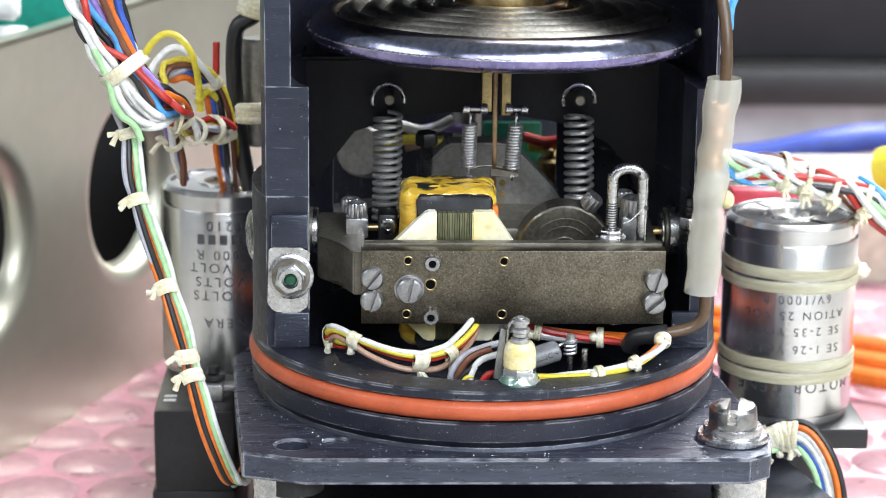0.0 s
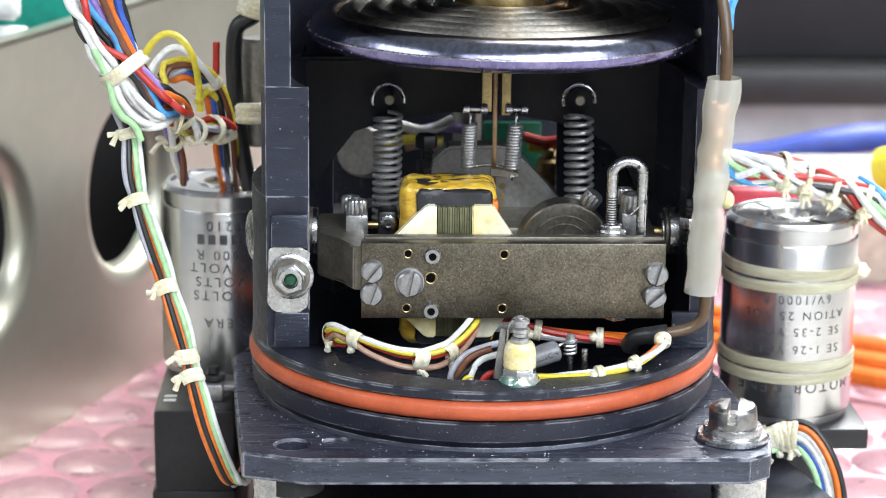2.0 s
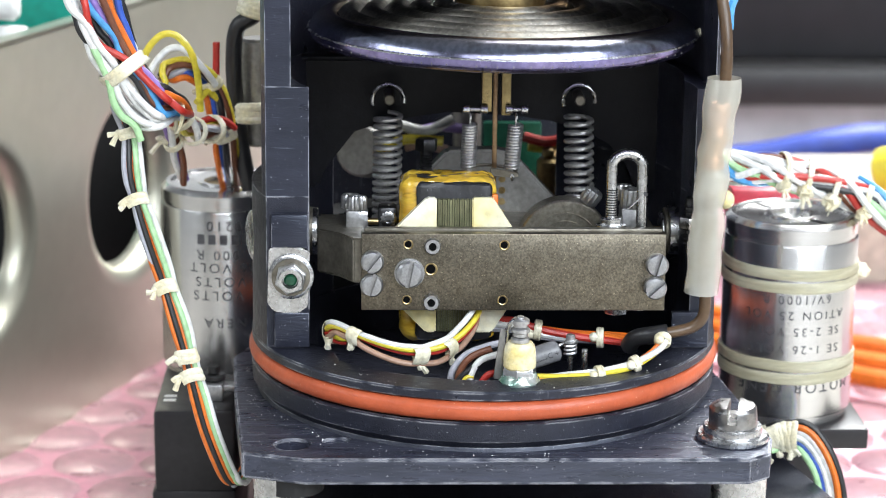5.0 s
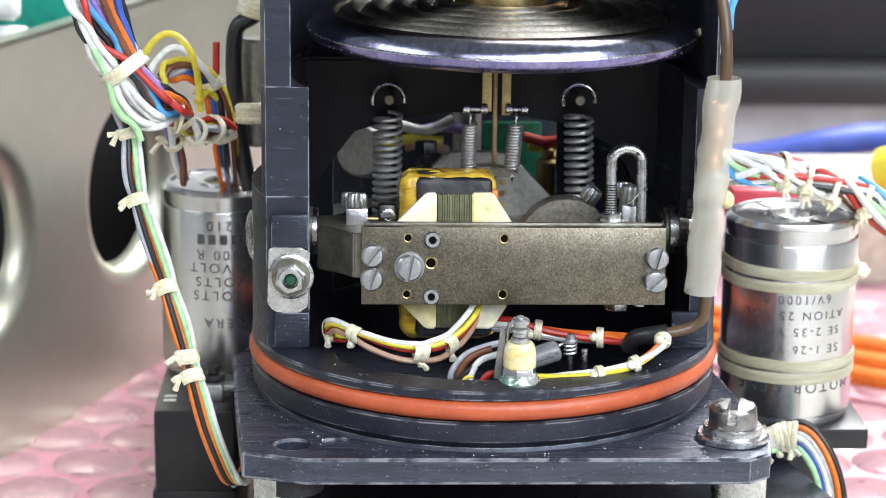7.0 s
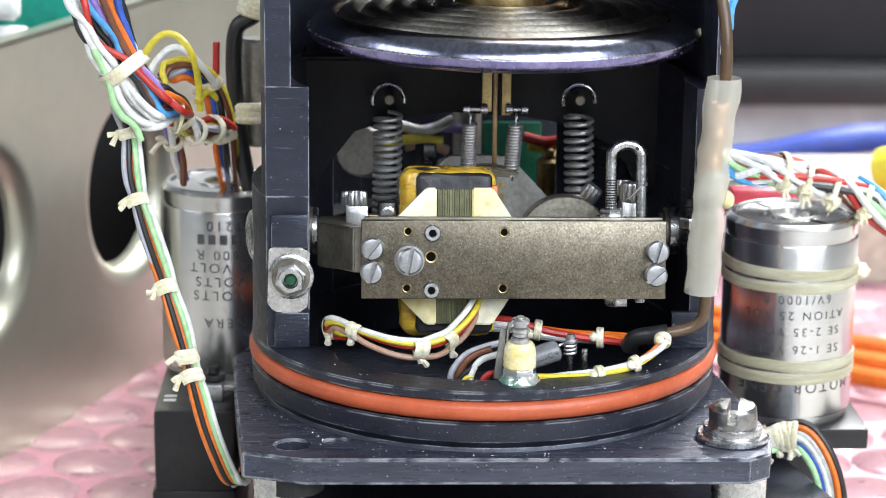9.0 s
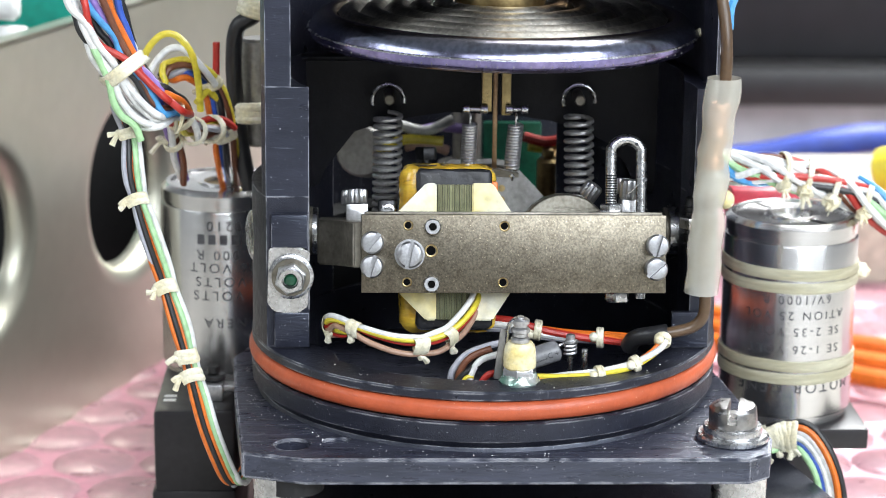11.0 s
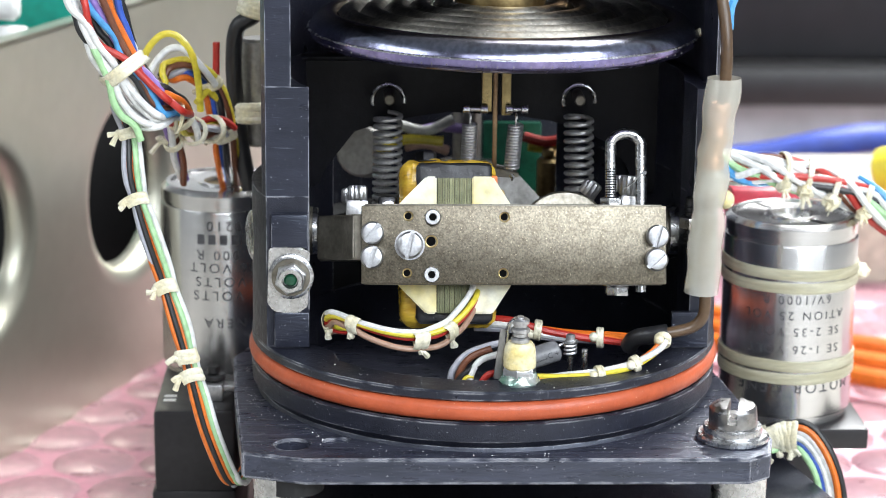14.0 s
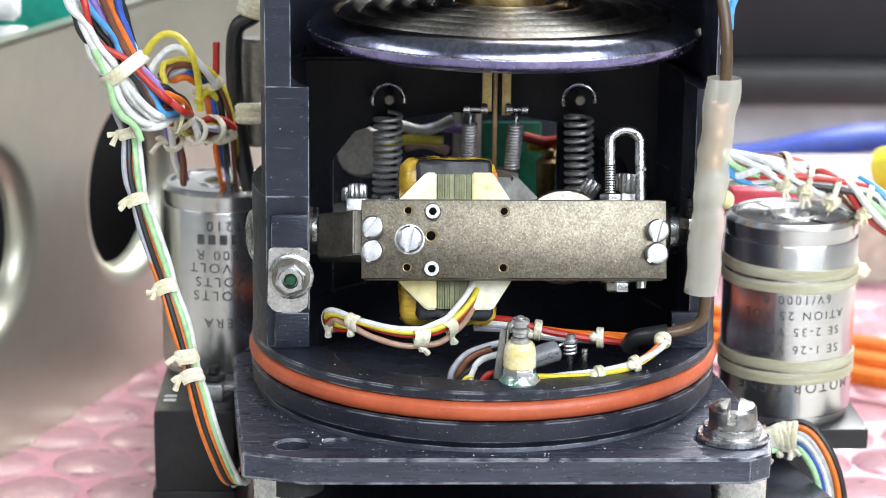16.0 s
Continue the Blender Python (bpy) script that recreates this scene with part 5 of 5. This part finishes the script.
strand("red", [(-62.6, -3.5, 57.2), (-60.3, -4.5, 52.2), (-57.8, -7.5, 49.3), (-56.2, -7.5, 46.8), (-53.7, -7.5, 44.3), (-50.4, -7.5, 41.4), (-49.7, 2.5, 38.8)])
strand("white", [(-64.9, -3.0, 60.8), (-63.2, -3.0, 56.2), (-61.4, -3.0, 52.4), (-58.7, -3.0, 48.7), (-56.5, -3.0, 44.9), (-53.7, -3.0, 42.1), (-52.0, 1.0, 40.5), (-50.2, 9.0, 37.5)])
strand("white", [(-69.1, -2.5, 60.7), (-67.4, -2.5, 55.1), (-65.2, -2.5, 51.4), (-62.0, -2.5, 47.6), (-58.9, -2.5, 43.8), (-54.7, -2.5, 40.0), (-53.0, 1.5, 39.3), (-50.2, 9.5, 37.4)])
strand("brown", [(-63.5, -3.0, 60.8), (-62.3, -3.0, 55.2), (-59.9, -3.0, 51.0), (-57.8, -3.0, 47.3), (-55.1, -3.0, 43.5), (-52.8, -3.0, 41.6), (-51.1, 1.0, 40.3), (-50.2, 9.0, 37.5)])
cord_band(main_harness, (-59.9, -6.0, 48.1), (.66, 0, -.72), (6.00, 0, 3.90), 4.0, 4.6, 2.4, random.Random(3), 0)
cord_band(main_harness, (-54.0, -2.0, 40.1), (1, .3, .3), (-0.5, 0, -0.9), 3.0, 2.4, .8, random.Random(5), 0)
cord_band(main_harness, (-51.4, -2.0, 39.7), (1, .3, .3), (-0.1, 0, -1), 3.0, 2.4, .8, random.Random(5), 0)
ribbon("branch_harness", [(-60.6, -4.5, 42), (-59.3, -5, 37.0), (-58.9, -7, 31), (-58.0, -8, 26.5), (-55.8, -9.5, 19.6), (-53.6, -10.5, 13.2), (-51.4, -12.5, 6.8), (-49.7, -14, 1.2), (-48.2, -15.4, -4.2), (-46.4, -16.6, -10.6), (-44.2, -17.6, -16.2), (-42.8, -17.8, -19.0), (-41.6, -17, -19.7), (-40.6, -14, -19.2), (-38, -6, -18.2), (-32, 4, -17.6)],
       ["grey", "orange", "black", "orange", "green", "white"], .48, .64, "slim laced branch of coloured wires hanging in a loop", (.07, .20, .35, .468, .508), 5)
ribbon("motor_leads", [(-57.0, 14, 41), (-54.5, 15, 43.6), (-51.0, 15, 44.6), (-47.6, 17, 41.8), (-45.9, 18, 37.6), (-45.0, 20, 31), (-44.8, 24, 25.4), (-44.6, 31, 19.0)],
       ["orange", "blue", "grey", "black", "brown", "yellow"], .58, .70, "arched bundle of leads entering the motor", (.46, .70), 7, side=(.7, 0, .7), wave=.5)
bundle("tangled_leads", [(-53, 4, 40), (-51, 8, 36), (-49.5, 12, 33.8), (-47, 16, 33.6), (-44.8, 20, 33)], ["tan", "brown", "yellow", "grey", "white", "red"], .6, 1.7, .8, "tangle of tied leads between harness and motor", (.15, .45, .75), True, 9)
bundle("hanging_leads", [(-54.5, 6, 38), (-53.6, 10, 33), (-52.6, 14, 28), (-52.2, 17, 24)], ["violet", "brown", "white"], .6, .9, .5, "short tied leads behind the harness", (.4,), True, 11)
for c, pts in (("yellow", [(-59.3, 11, 42), (-58.2, 12, 47.2), (-55.5, 12, 50.6), (-52.6, 12, 50.6), (-50.0, 12, 47.2), (-49.2, 14, 42), (-49.0, 15, 37)]),
               ("white", [(-58.0, 10, 41.5), (-56.9, 11, 45.2), (-54.2, 12, 48.2), (-51.4, 12, 48.3), (-48.6, 13, 45.2), (-46.4, 16, 41.4)]),
               ("red", [(-46.4, 20, 48.3), (-46.5, 20, 44), (-46.5, 19, 40)]),
               ("yellow", [(-49.6, 14, 38.6), (-47.9, 16, 40.2), (-46.2, 18, 38.6)])):
    bm = B(); tube(bm, smooth_path(pts), .62, 10)
    solo("loose_wire", bm, WIRE[c], c + " wire looping above the motor", "wire", "wires over the motor")
# dark leads and grey sleeve behind the left wall
bm = B(); tube(bm, smooth_path([(-37, 26, 62), (-39.5, 26, 53), (-43.0, 26, 50), (-43.8, 26, 44), (-43.4, 26, 36), (-42.5, 26, 28), (-41, 26, 20)]), 1.5, 12)
solo("black_cable", bm, WIRE["black"], "black rubber cable behind the housing wall", "cable")
bm = B(); rod(bm, (-39.6, 30, 28), (-39.6, 30, 47.5), 3.2, 28, .5)
solo("grey_tube", bm, GREYCAST, "dull grey metal tube behind the housing wall", "tube")
bm = B(); tube(bm, helix((-40.2, 28, 33.5), (0, 0, 1), 4.1, 2.6, 2.5), .9, 8); tube(bm, helix((-39.5, 27, 52.0), (.3, 0, 1), 3.2, 2.6, 2.5), .9, 8)
solo("tube_lacing", bm, LACING, "waxed cord binding the cable to the tube", "lacing")
# right-hand braided harness
braid = bundle("braided_harness", [(39.6, 20.0, 27.3), (41.8, 20.0, 27.2), (45.7, 20.0, 26.1), (50.3, 20.0, 25.9), (54.9, 20.0, 25.2), (60.1, 20.0, 24.0), (65.3, 20.0, 22.2), (69.5, 20.0, 20.1), (75.8, 20.0, 16.3)],
       ["white", "red", "white", "sky", "white", "green", "white", "black", "white", "red", "white", "green", "white", "sky", "white", "white", "red", "white", "black", "white", "brown", "white", "green", "white", "sky", "red", "white", "white", "red", "green", "white", "white", "sky", "white"], .70, lambda s: 2.5 + .35 * s, 1.05, "braided harness of white, red, blue and green wires above the motor", (), True, 13, 10, True)
for at_x, at_z, lean, size in ((54.4, 25.5, -0.1, 1.1), (58.8, 24.4, -0.5, 1.25), (64.0, 22.6, -0.7, 1.3), (69.5, 20.2, -0.5, 1.1)):
    cord_band(braid, (at_x, 20, at_z), (1, 0, -.25), (lean * .5, -.75, -.65), 3.3, 3.4, 1.2, random.Random(int(at_x * 10)), size)
ribbon("lower_harness", [(46.5, 5, -20.0), (50.0, 1, -18.6), (53.5, 0, -17.4), (56.6, -1, -17.6), (59.2, -2.5, -20.6), (60.9, -3.6, -25), (61.2, -4.5, -30), (59.5, -6, -38)],
       ["green", "blue", "white", "white", "orange", "black"], .62, .90, "tied harness of green, white and orange wires under the motor", (.09, .15, .21, .27, .33), 15, side=(.75, -.2, .6))
bm = B(); tube(bm, smooth_path([(39.8, 5, 66), (40.4, 3, 60), (40.2, 2, 56), (39.2, 0, 50)]), .75, 8); tube(bm, smooth_path([(41.2, 6, 66), (41.6, 5, 61), (40.6, 3, 57)]), .9, 8)
solo("white_wire", bm, WIRE["white"], "white wire pair behind the housing wall", "wire")
bm = B(); tube(bm, smooth_path([(42.0, 5, 66), (42.3, 4, 61), (40.9, 2, 57.5), (40.6, 1, 54)]), .8, 8); tube(bm, smooth_path([(41.0, 8, 38.0), (41.3, 8, 36.6), (41.2, 8, 35)]), .8, 8)
solo("blue_wire", bm, WIRE["sky"], "light blue wire behind the housing wall", "wire")
bm = B()
bmesh.ops.create_icosphere(bm, subdivisions=3, radius=1.7, matrix=Matrix.Translation((43.6, 16, 21.2)))
solo("white_bead", bm, CREAM, "small white insulating bead behind the sleeve", "bead")
side_bolt = thing("side_bolt", (33.2, -12, 24), "dark threaded bolt with nut in the housing wall", "bolt")
bm = B(); rod(bm, (33.2, -13.5, 20), (33.2, -13.5, 28.5), .9, 16, .2)
for k in range(9):
    lathe(bm, [(0.85, 0), (1.1, .25), (.85, .5)], 14, Matrix.Translation((33.2, -13.5, 20.4 + k * .8)))
part("thread", bm, DARKSTEEL, side_bolt)
bm = B(); hexnut(bm, (33.2, -13.5, 23.4), (0, 0, 1), 1.9, 1.8)
part("nut", bm, WORN, side_bolt)
# loops in the well
bundle("well_harness", [(-2, -12, 6.5), (4, -14, 6.9), (9.1, -15, 6.0), (15, -15, 5.2), (20, -15.5, 4.9), (23.5, -17, 4.9)], ["orange", "white", "orange", "red", "grey"], .62, .85, .3, "laced orange and white wires in the well", (.38, .76), False, 17)
bundle("yellow_pair", [(28.0, -24, 7.6), (27.3, -26, 6.5), (24.6, -27.4, 5.0), (21.8, -28.5, 4.0), (17.1, -30.0, 3.3), (11.6, -31.0, 3.1), (7.1, -31.0, 3.0)], ["yellow", "white", "orange"], .50, .62, .6, "yellow and white wires along the rim", (.06, .44, .68), False, 19)
for c, pts in (("grey", [(-6.6, -27, .5), (-6.2, -27, 2.9), (-4.3, -26.5, 5.2), (-1.6, -26, 6.4), (2.5, -25, 7.2)]), ("white", [(-3.4, -29, 0), (-3.3, -29, 2.8), (-1.8, -28.4, 5.0), (1.2, -27.4, 5.8)]),
               ("brown", [(-5.6, -28, 0), (-5.0, -28, 3.2), (-3.2, -27.6, 5.4), (0, -27, 6.6)]), ("red", [(-2.2, -30, 1.0), (-.8, -30, 3.0), (1.0, -29.6, 3.4), (2, -29, 3.3)]), ("black", [(-6.3, -28.4, 0), (-4.6, -28.8, 2.6), (-2.2, -28.6, 4.4)]), ("yellow", [(-5.4, -29.2, .2), (-4.2, -29.4, 2.4), (-2.9, -29.3, 2.6)])):
    bm = B(); tube(bm, smooth_path(pts), .56 if c != "yellow" else .3, 10)
    solo("well_wire", bm, WIRE[c], c + " wire looping out of the well", "wire", "wires in the well")
# moving pigtail of the coil
pigtail = ribbon("coil_pigtail", [(-23.4, -13, 3.4), (-25.6, -15.5, 4.6), (-26.2, -18, 6.4), (-25.0, -21, 7.8), (-22.4, -24, 7.4), (-18.6, -25.4, 5.8), (-14.6, -26, 4.5), (-10.8, -25.4, 3.9), (-7.4, -24, 4.2), (-4.2, -21.5, 5.8), (-1.8, -18, 8.2), (-1.5, -14, 10.4)],
                 ["tan", "red", "yellow", "white"], .50, .78, "laced pigtail of yellow, white and red wires from the coil", (.16, .38, .63, .76), 21, side=(0, -.3, 1), wave=.6)

# ---- seen through the back opening ----
rear_bm = B(); box(rear_bm, -36, 36, 56, 60, -45, 46, .6)
bm = B(); lathe(bm, [(0, 0), (4.4, 0), (4.8, -.5), (4.8, -8), (0, -8)], 48, axis_m((-21, 42, 24.2), (-.2, -1, .25)))
# Unseen box added so that the lower chassis reflects something dark.
box(rear_bm, -37, 36, 60.2, 150, -45, -6, .8)
solo("rear_casting", rear_bm, BLACK, "black plate behind the opening and an unseen box darkening the chassis", "casting")
solo("gear_housing", bm, GREYCAST, "grey metal gear housing behind the opening", "gear housing")
bm = B(); rod(bm, (-1.2, 43, 8), (-1.2, 43, 36), 2.7, 28, .4); lathe(bm, [(0, 22), (5.5, 22), (6, 18), (6, 8), (0, 8)], 36, Matrix.Translation((-1.2, 43, 0)))
solo("rear_shaft", bm, GREYCAST, "grey shaft housing behind the opening", "shaft")
bm = B(); box(bm, 2, 13, 46, 48, 12, 29, .4)
solo("circuit_board", bm, mat("green_circuit_board", (0.01, 0.16, 0.09), 0.4), "green circuit board behind the opening", "circuit board")
for c, pts in (("white", [(-14, 38, 30), (-9, 38, 29), (-4, 39, 31)]), ("yellow", [(-18, 37, 25), (-13, 37, 27.5), (-6, 38, 27)]), ("violet", [(-12, 39, 28), (-7, 39, 29.5), (-2, 40, 29)]), ("tan", [(-13, 38, 26), (-9, 38, 26.5), (-5, 39, 25)]), ("red", [(9, 38, 28), (13, 38, 27), (17, 38, 27.5)]), ("yellow", [(10, 39, 26), (14, 39, 25.5), (18, 39, 26)])):
    bm = B(); tube(bm, smooth_path(pts), .95, 10)
    solo("rear_wire", bm, WIRE[c], c + " wire behind the back opening", "wire", "rear wires")
bm = B(); rod(bm, (14, 38, 15), (14, 38, 24), 2.4, 24, .6); rod(bm, (14, 38, 24), (14, 38, 26), 1.4, 20, .4)
solo("brass_fitting", bm, BRASS, "small brass fitting behind the opening", "fitting")

# ---- pink bubble film on the bench ----
rows, cols, pitch = 15, 24, 18.2
verts, faces = [], []
for j in range(rows):
    for i in range(cols):
        cx, cy = -230 + (i + .5 * (j % 2)) * pitch, 46 + j * pitch * .87
        cx, cy = cx + 2.2 * noise.noise(Vector((i * .9, j * .9, 5))), cy + 2.2 * noise.noise(Vector((i * .9, j * .9, 9)))
        sag = .6 * noise.noise(Vector((cx * .02, cy * .02, 0)))
        base = len(verts)
        for r, h in ((8.6, 0), (7.8, .45), (6.1, .8), (3.2, 1.0)):
            for k in range(14):
                a = 2 * math.pi * k / 14
                verts.append((cx + r * math.cos(a) * (1 + .1 * noise.noise(Vector((cx, cy, k)))), cy + r * math.sin(a), -45.0 + h * (1 + .4 * noise.noise(Vector((cx, cy, 3)))) + sag * 0))
        verts.append((cx, cy, -45.0 + 1.18 * (1 + .4 * noise.noise(Vector((cx, cy, 3))))))
        for q in range(3):
            for k in range(14):
                faces.append((base + q * 14 + k, base + q * 14 + (k + 1) % 14, base + (q + 1) * 14 + (k + 1) % 14, base + (q + 1) * 14 + k))
        for k in range(14):
            faces.append((base + 42 + k, base + 42 + (k + 1) % 14, base + 56))
me = bpy.data.meshes.new("bubble_layer")
me.from_pydata([tuple(c * MM for c in v) for v in verts], [], faces)
me.shade_smooth()
me.materials.append(BUBBLE)
wrap = thing("bubble_wrap", (0, 100, -45.5), "pink antistatic bubble film spread on the bench", "bubble wrap")
ob = new("bubble_layer", me)
ob.parent, ob.location = wrap, -Vector(wrap.location)
tagged(ob, "pink air bubbles", "", "", "stuff")
bm = B(); box(bm, -235, 205, 40, 290, -45.5, -44.9, .1)
part("film", bm, PINK, wrap)

# ---- champagne aluminium chassis with flared holes ----
chassis = thing("equipment_chassis", (-81, 95, -45), "satin champagne aluminium chassis with flared round holes, standing on the film", "chassis")
U = Vector((24.3, 65.0, 0)).normalized()
N = Vector((U.y, -U.x, 0))
P0 = Vector((-93.5, 62.4, -45))
CM = Matrix(((U.x, 0, -N.x, P0.x), (U.y, 0, -N.y, P0.y), (0, 1, 0, P0.z), (0, 0, 0, 1)))


def holed_panel(s0, s1, h, holes, flare):
    """A sheet in (length, height) with round holes, each rolled inwards with a soft lip."""
    bm = B()
    xs = sorted([s0, s1] + [c for c, _, r in holes for c in (c - r - flare - 2, c + r + flare + 2)])
    n = 48
    for a, b in zip(xs, xs[1:]):
        inside = [hh for hh in holes if a < hh[0] < b]
        if not inside:
            bm.faces.new([bm.verts.new(CM @ Vector((x, z, 0))) for x, z in ((a, 0), (b, 0), (b, h), (a, h))])
            continue
        cx, cz, r = inside[0]
        rim = []
        for k in range(n):
            t = 2 * math.pi * k / n + math.pi / n
            dx, dz = math.cos(t), math.sin(t)
            lim = min(((b - cx) if dx > 0 else (cx - a)) / max(abs(dx), 1e-6), ((h - cz) if dz > 0 else cz) / max(abs(dz), 1e-6))
            rim.append((cx + dx * lim, cz + dz * lim))
        loops = [[bm.verts.new(CM @ Vector((x, z, 0))) for x, z in rim]]
        for k in range(n):
            (x0, z0), (x1, z1) = rim[k], rim[(k + 1) % n]
            if abs(x0 - x1) > 1e-4 and abs(z0 - z1) > 1e-4:
                corner = (b if max(x0, x1) > cx + r else a, h if max(z0, z1) > cz + r else 0)
                bm.faces.new((loops[0][k], bm.verts.new(CM @ Vector((*corner, 0))), loops[0][(k + 1) % n]))
        loops.append([bm.verts.new(CM @ Vector((cx + (r + flare + .6) * math.cos(2 * math.pi * j / n + math.pi / n), cz + (r + flare + .6) * math.sin(2 * math.pi * j / n + math.pi / n), 0))) for j in range(n)])
        for k in range(9):
            q = k / 8 * math.pi / 2
            rr, dep = r + flare * (1 - math.sin(q)), flare * (1 - math.cos(q))
            loops.append([bm.verts.new(CM @ Vector((cx + rr * math.cos(2 * math.pi * j / n + math.pi / n), cz + rr * math.sin(2 * math.pi * j / n + math.pi / n), dep))) for j in range(n)])
        for p, q in zip(loops, loops[1:]):
            for j in range(n):
                bm.faces.new((p[j], p[(j + 1) % n], q[(j + 1) % n], q[j]))
    bmesh.ops.remove_doubles(bm, verts=bm.verts, dist=.01)
    return bm


bm = holed_panel(-45, 190, 85, [(-4.0, 46, 17.0), (61.5, 44.5, 17.5)], 5.0)
front = part("side_panel", bm, CHASSIS, chassis)
for poly in front.data.polygons:
    poly.use_smooth = abs(poly.normal.dot(N)) < .9995
# Inside of the chassis coloured near black for the shade behind the holes.
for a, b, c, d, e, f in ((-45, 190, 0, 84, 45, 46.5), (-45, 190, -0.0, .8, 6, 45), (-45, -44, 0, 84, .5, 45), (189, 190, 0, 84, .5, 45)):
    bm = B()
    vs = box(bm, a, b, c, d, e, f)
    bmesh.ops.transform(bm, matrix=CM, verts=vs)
    part("inner_wall", bm, SHADE_BLACK, chassis)
bm = B(); vs = box(bm, -45, 190, 84.0, 85.2, -.0, 3.5); bmesh.ops.transform(bm, matrix=CM, verts=vs)
part("top_flange", bm, CHASSIS, chassis)
bm = B(); vs = box(bm, 44, 80, 42.5, 44, 20, 21); bmesh.ops.transform(bm, matrix=CM, verts=vs)
part("inner_strut", bm, GREYCAST, chassis)
# green connector and white caps behind the chassis edge
bm = B(); box(bm, -108, -84, 118, 150, 12, 60, 1)
solo("green_connector", bm, GREENPCB, "bright green plastic connector block behind the chassis", "connector")
bm = B(); rod(bm, (-112, 95, 36.5), (-90, 95, 36.0), 3.2, 24, 1); rod(bm, (-112, 96, 44), (-92, 96, 43), 3.0, 24, 1)
solo("white_plug", bm, WHITE, "white plastic plug on the chassis edge", "plug")

# ---- far side of the bench ----
dark = mat("dark_grey_enamel", (0.013, 0.013, 0.016), 0.8, 0.0, (0.010, 0.010, 0.012), 20)
equip = thing("test_equipment", (230, 440, -45), "dark grey test equipment on a light grey base", "equipment")
bm = B(); box(bm, 40, 420, 330, 560, -8, 180, 4)
part("case", bm, dark, equip)
bm = B(); box(bm, 36, 300, 318, 332, -20, -8.2, 2)
part("lower_edge", bm, mat("black_rubber_edge", (0.012, 0.012, 0.013), 0.5), equip, "black rubber lower edge")
bm = B(); box(bm, 40, 420, 327, 330.2, 24, 26, .5)
part("panel_seam", bm, mat("black_seam", (0.02, 0.02, 0.022), 0.5), equip)
bm = B(); box(bm, 30, 420, 340, 560, -45, -8.2, 2)
part("base", bm, mat("light_grey_case", (0.50, 0.50, 0.54), 0.5, 0.0, (0.46, 0.46, 0.50), 15), equip, "light grey base")
bm = B(); tube(bm, smooth_path([(60, 255, -26), (92, 250, -21), (110, 248, -16.8), (126, 250, -15.5), (150, 255, -18)]), 4.2, 12)
solo("blue_cable", bm, mat("deep_blue_cable_jacket", (0.02, 0.05, 0.30), 0.5), "thick blue cable across the bench", "cable")
bm = B(); rod(bm, (104, 160, -6), (118, 150, 0), 6, 24, 1.5)
solo("yellow_plug", bm, WIRE["yellow"], "yellow plastic plug on the bench", "plug")
bm = B(); box(bm, 52, 68, 60, 70, 5, 13, 1)
solo("red_connector", bm, mat("red_plastic", (0.62, 0.05, 0.08), 0.4), "red plastic connector behind the motor", "connector")
for k, z in enumerate((0, 1, 2)):
    bm = B(); tube(bm, smooth_path([(60, 160 - 14 * k, -40), (95, 130 - 14 * k, -40), (130, 124 - 14 * k, -40.4), (180, 120 - 12 * k, -41)]), 2.2, 10)
    solo("orange_lead", bm, WIRE["orange"], "orange test lead lying on the bench", "cable", "orange leads")
bm = B(); box(bm, 84, 160, 200, 240, -45, -18, 2)
solo("beige_box", bm, mat("beige_card", (0.62, 0.57, 0.46), 0.6), "beige box standing on the bench", "box")


# ---- dust and swarf on the foot plate and flange ----
rnd = random.Random(8)
verts, faces = [], []
for k in range(560):
    a = rnd.uniform(math.pi * .95, math.pi * 2.05)
    on_flange = k % 4 == 0
    r = rnd.uniform(33.8, 39) if on_flange else 39.9 + abs(rnd.gauss(0, 1.5 if k % 3 else 4))
    x, y, z = r * math.cos(a), r * math.sin(a), (3.33 if on_flange else -6.78)
    if y < -41.4 or abs(x) > 41 or (on_flange and y > -16):
        continue
    q, base = rnd.choice((.04, .05, .06, .08, .09, .12, .18)) * rnd.uniform(.6, 1.2), len(verts)
    t = rnd.uniform(0, 3)
    verts += [(x + q * math.cos(t), y + q * math.sin(t), z), (x - q * math.sin(t), y + q * math.cos(t), z), (x - q * math.cos(t), y - q * math.sin(t), z), (x + q * .4 * math.sin(t), y - q * .6 * math.cos(t), z), (x, y, z + q * .8)]
    faces += [(base + i, base + (i + 1) % 4, base + 4) for i in range(4)]
me = bpy.data.meshes.new("dust")
me.from_pydata([tuple(c * MM for c in v) for v in verts], [], faces)
me.materials.append(WHITE)
tagged(new("dust", me), "pale dust and swarf on the black foot plate", "dust", kind="stuff")


# ---- what moves ----
def motions():
    tilt = [(0.0, 4.78), (2.0, 1.55), (4.0, -1.35), (6.5, -4.95), (9.0, -8.6), (11.5, -12.1), (14.0, -15.6), (16.0, -18.1)]
    walk(beam, [(t, pose(0, 0, 0.0193, a, 0, 0)) for t, a in tilt])
    # the pigtail lifts and swings about the end that is tied to the wall
    o, end = pigtail.location.copy(), Vector((-25.5, -18, 5)) * MM
    rise = [(0.0, 0.0), (2.0, 1.0), (4.0, 2.2), (6.5, 3.9), (9.0, 5.9), (11.5, 7.9), (14.0, 10.0), (16.0, 11.4)]
    for_row = lambda a: pose(end.x, end.y, end.z + .00024 * a, 0, -.48 * a, 0) @ Matrix.Translation(o - end)
    walk(pigtail, [(t, for_row(a)) for t, a in rise])


motions()
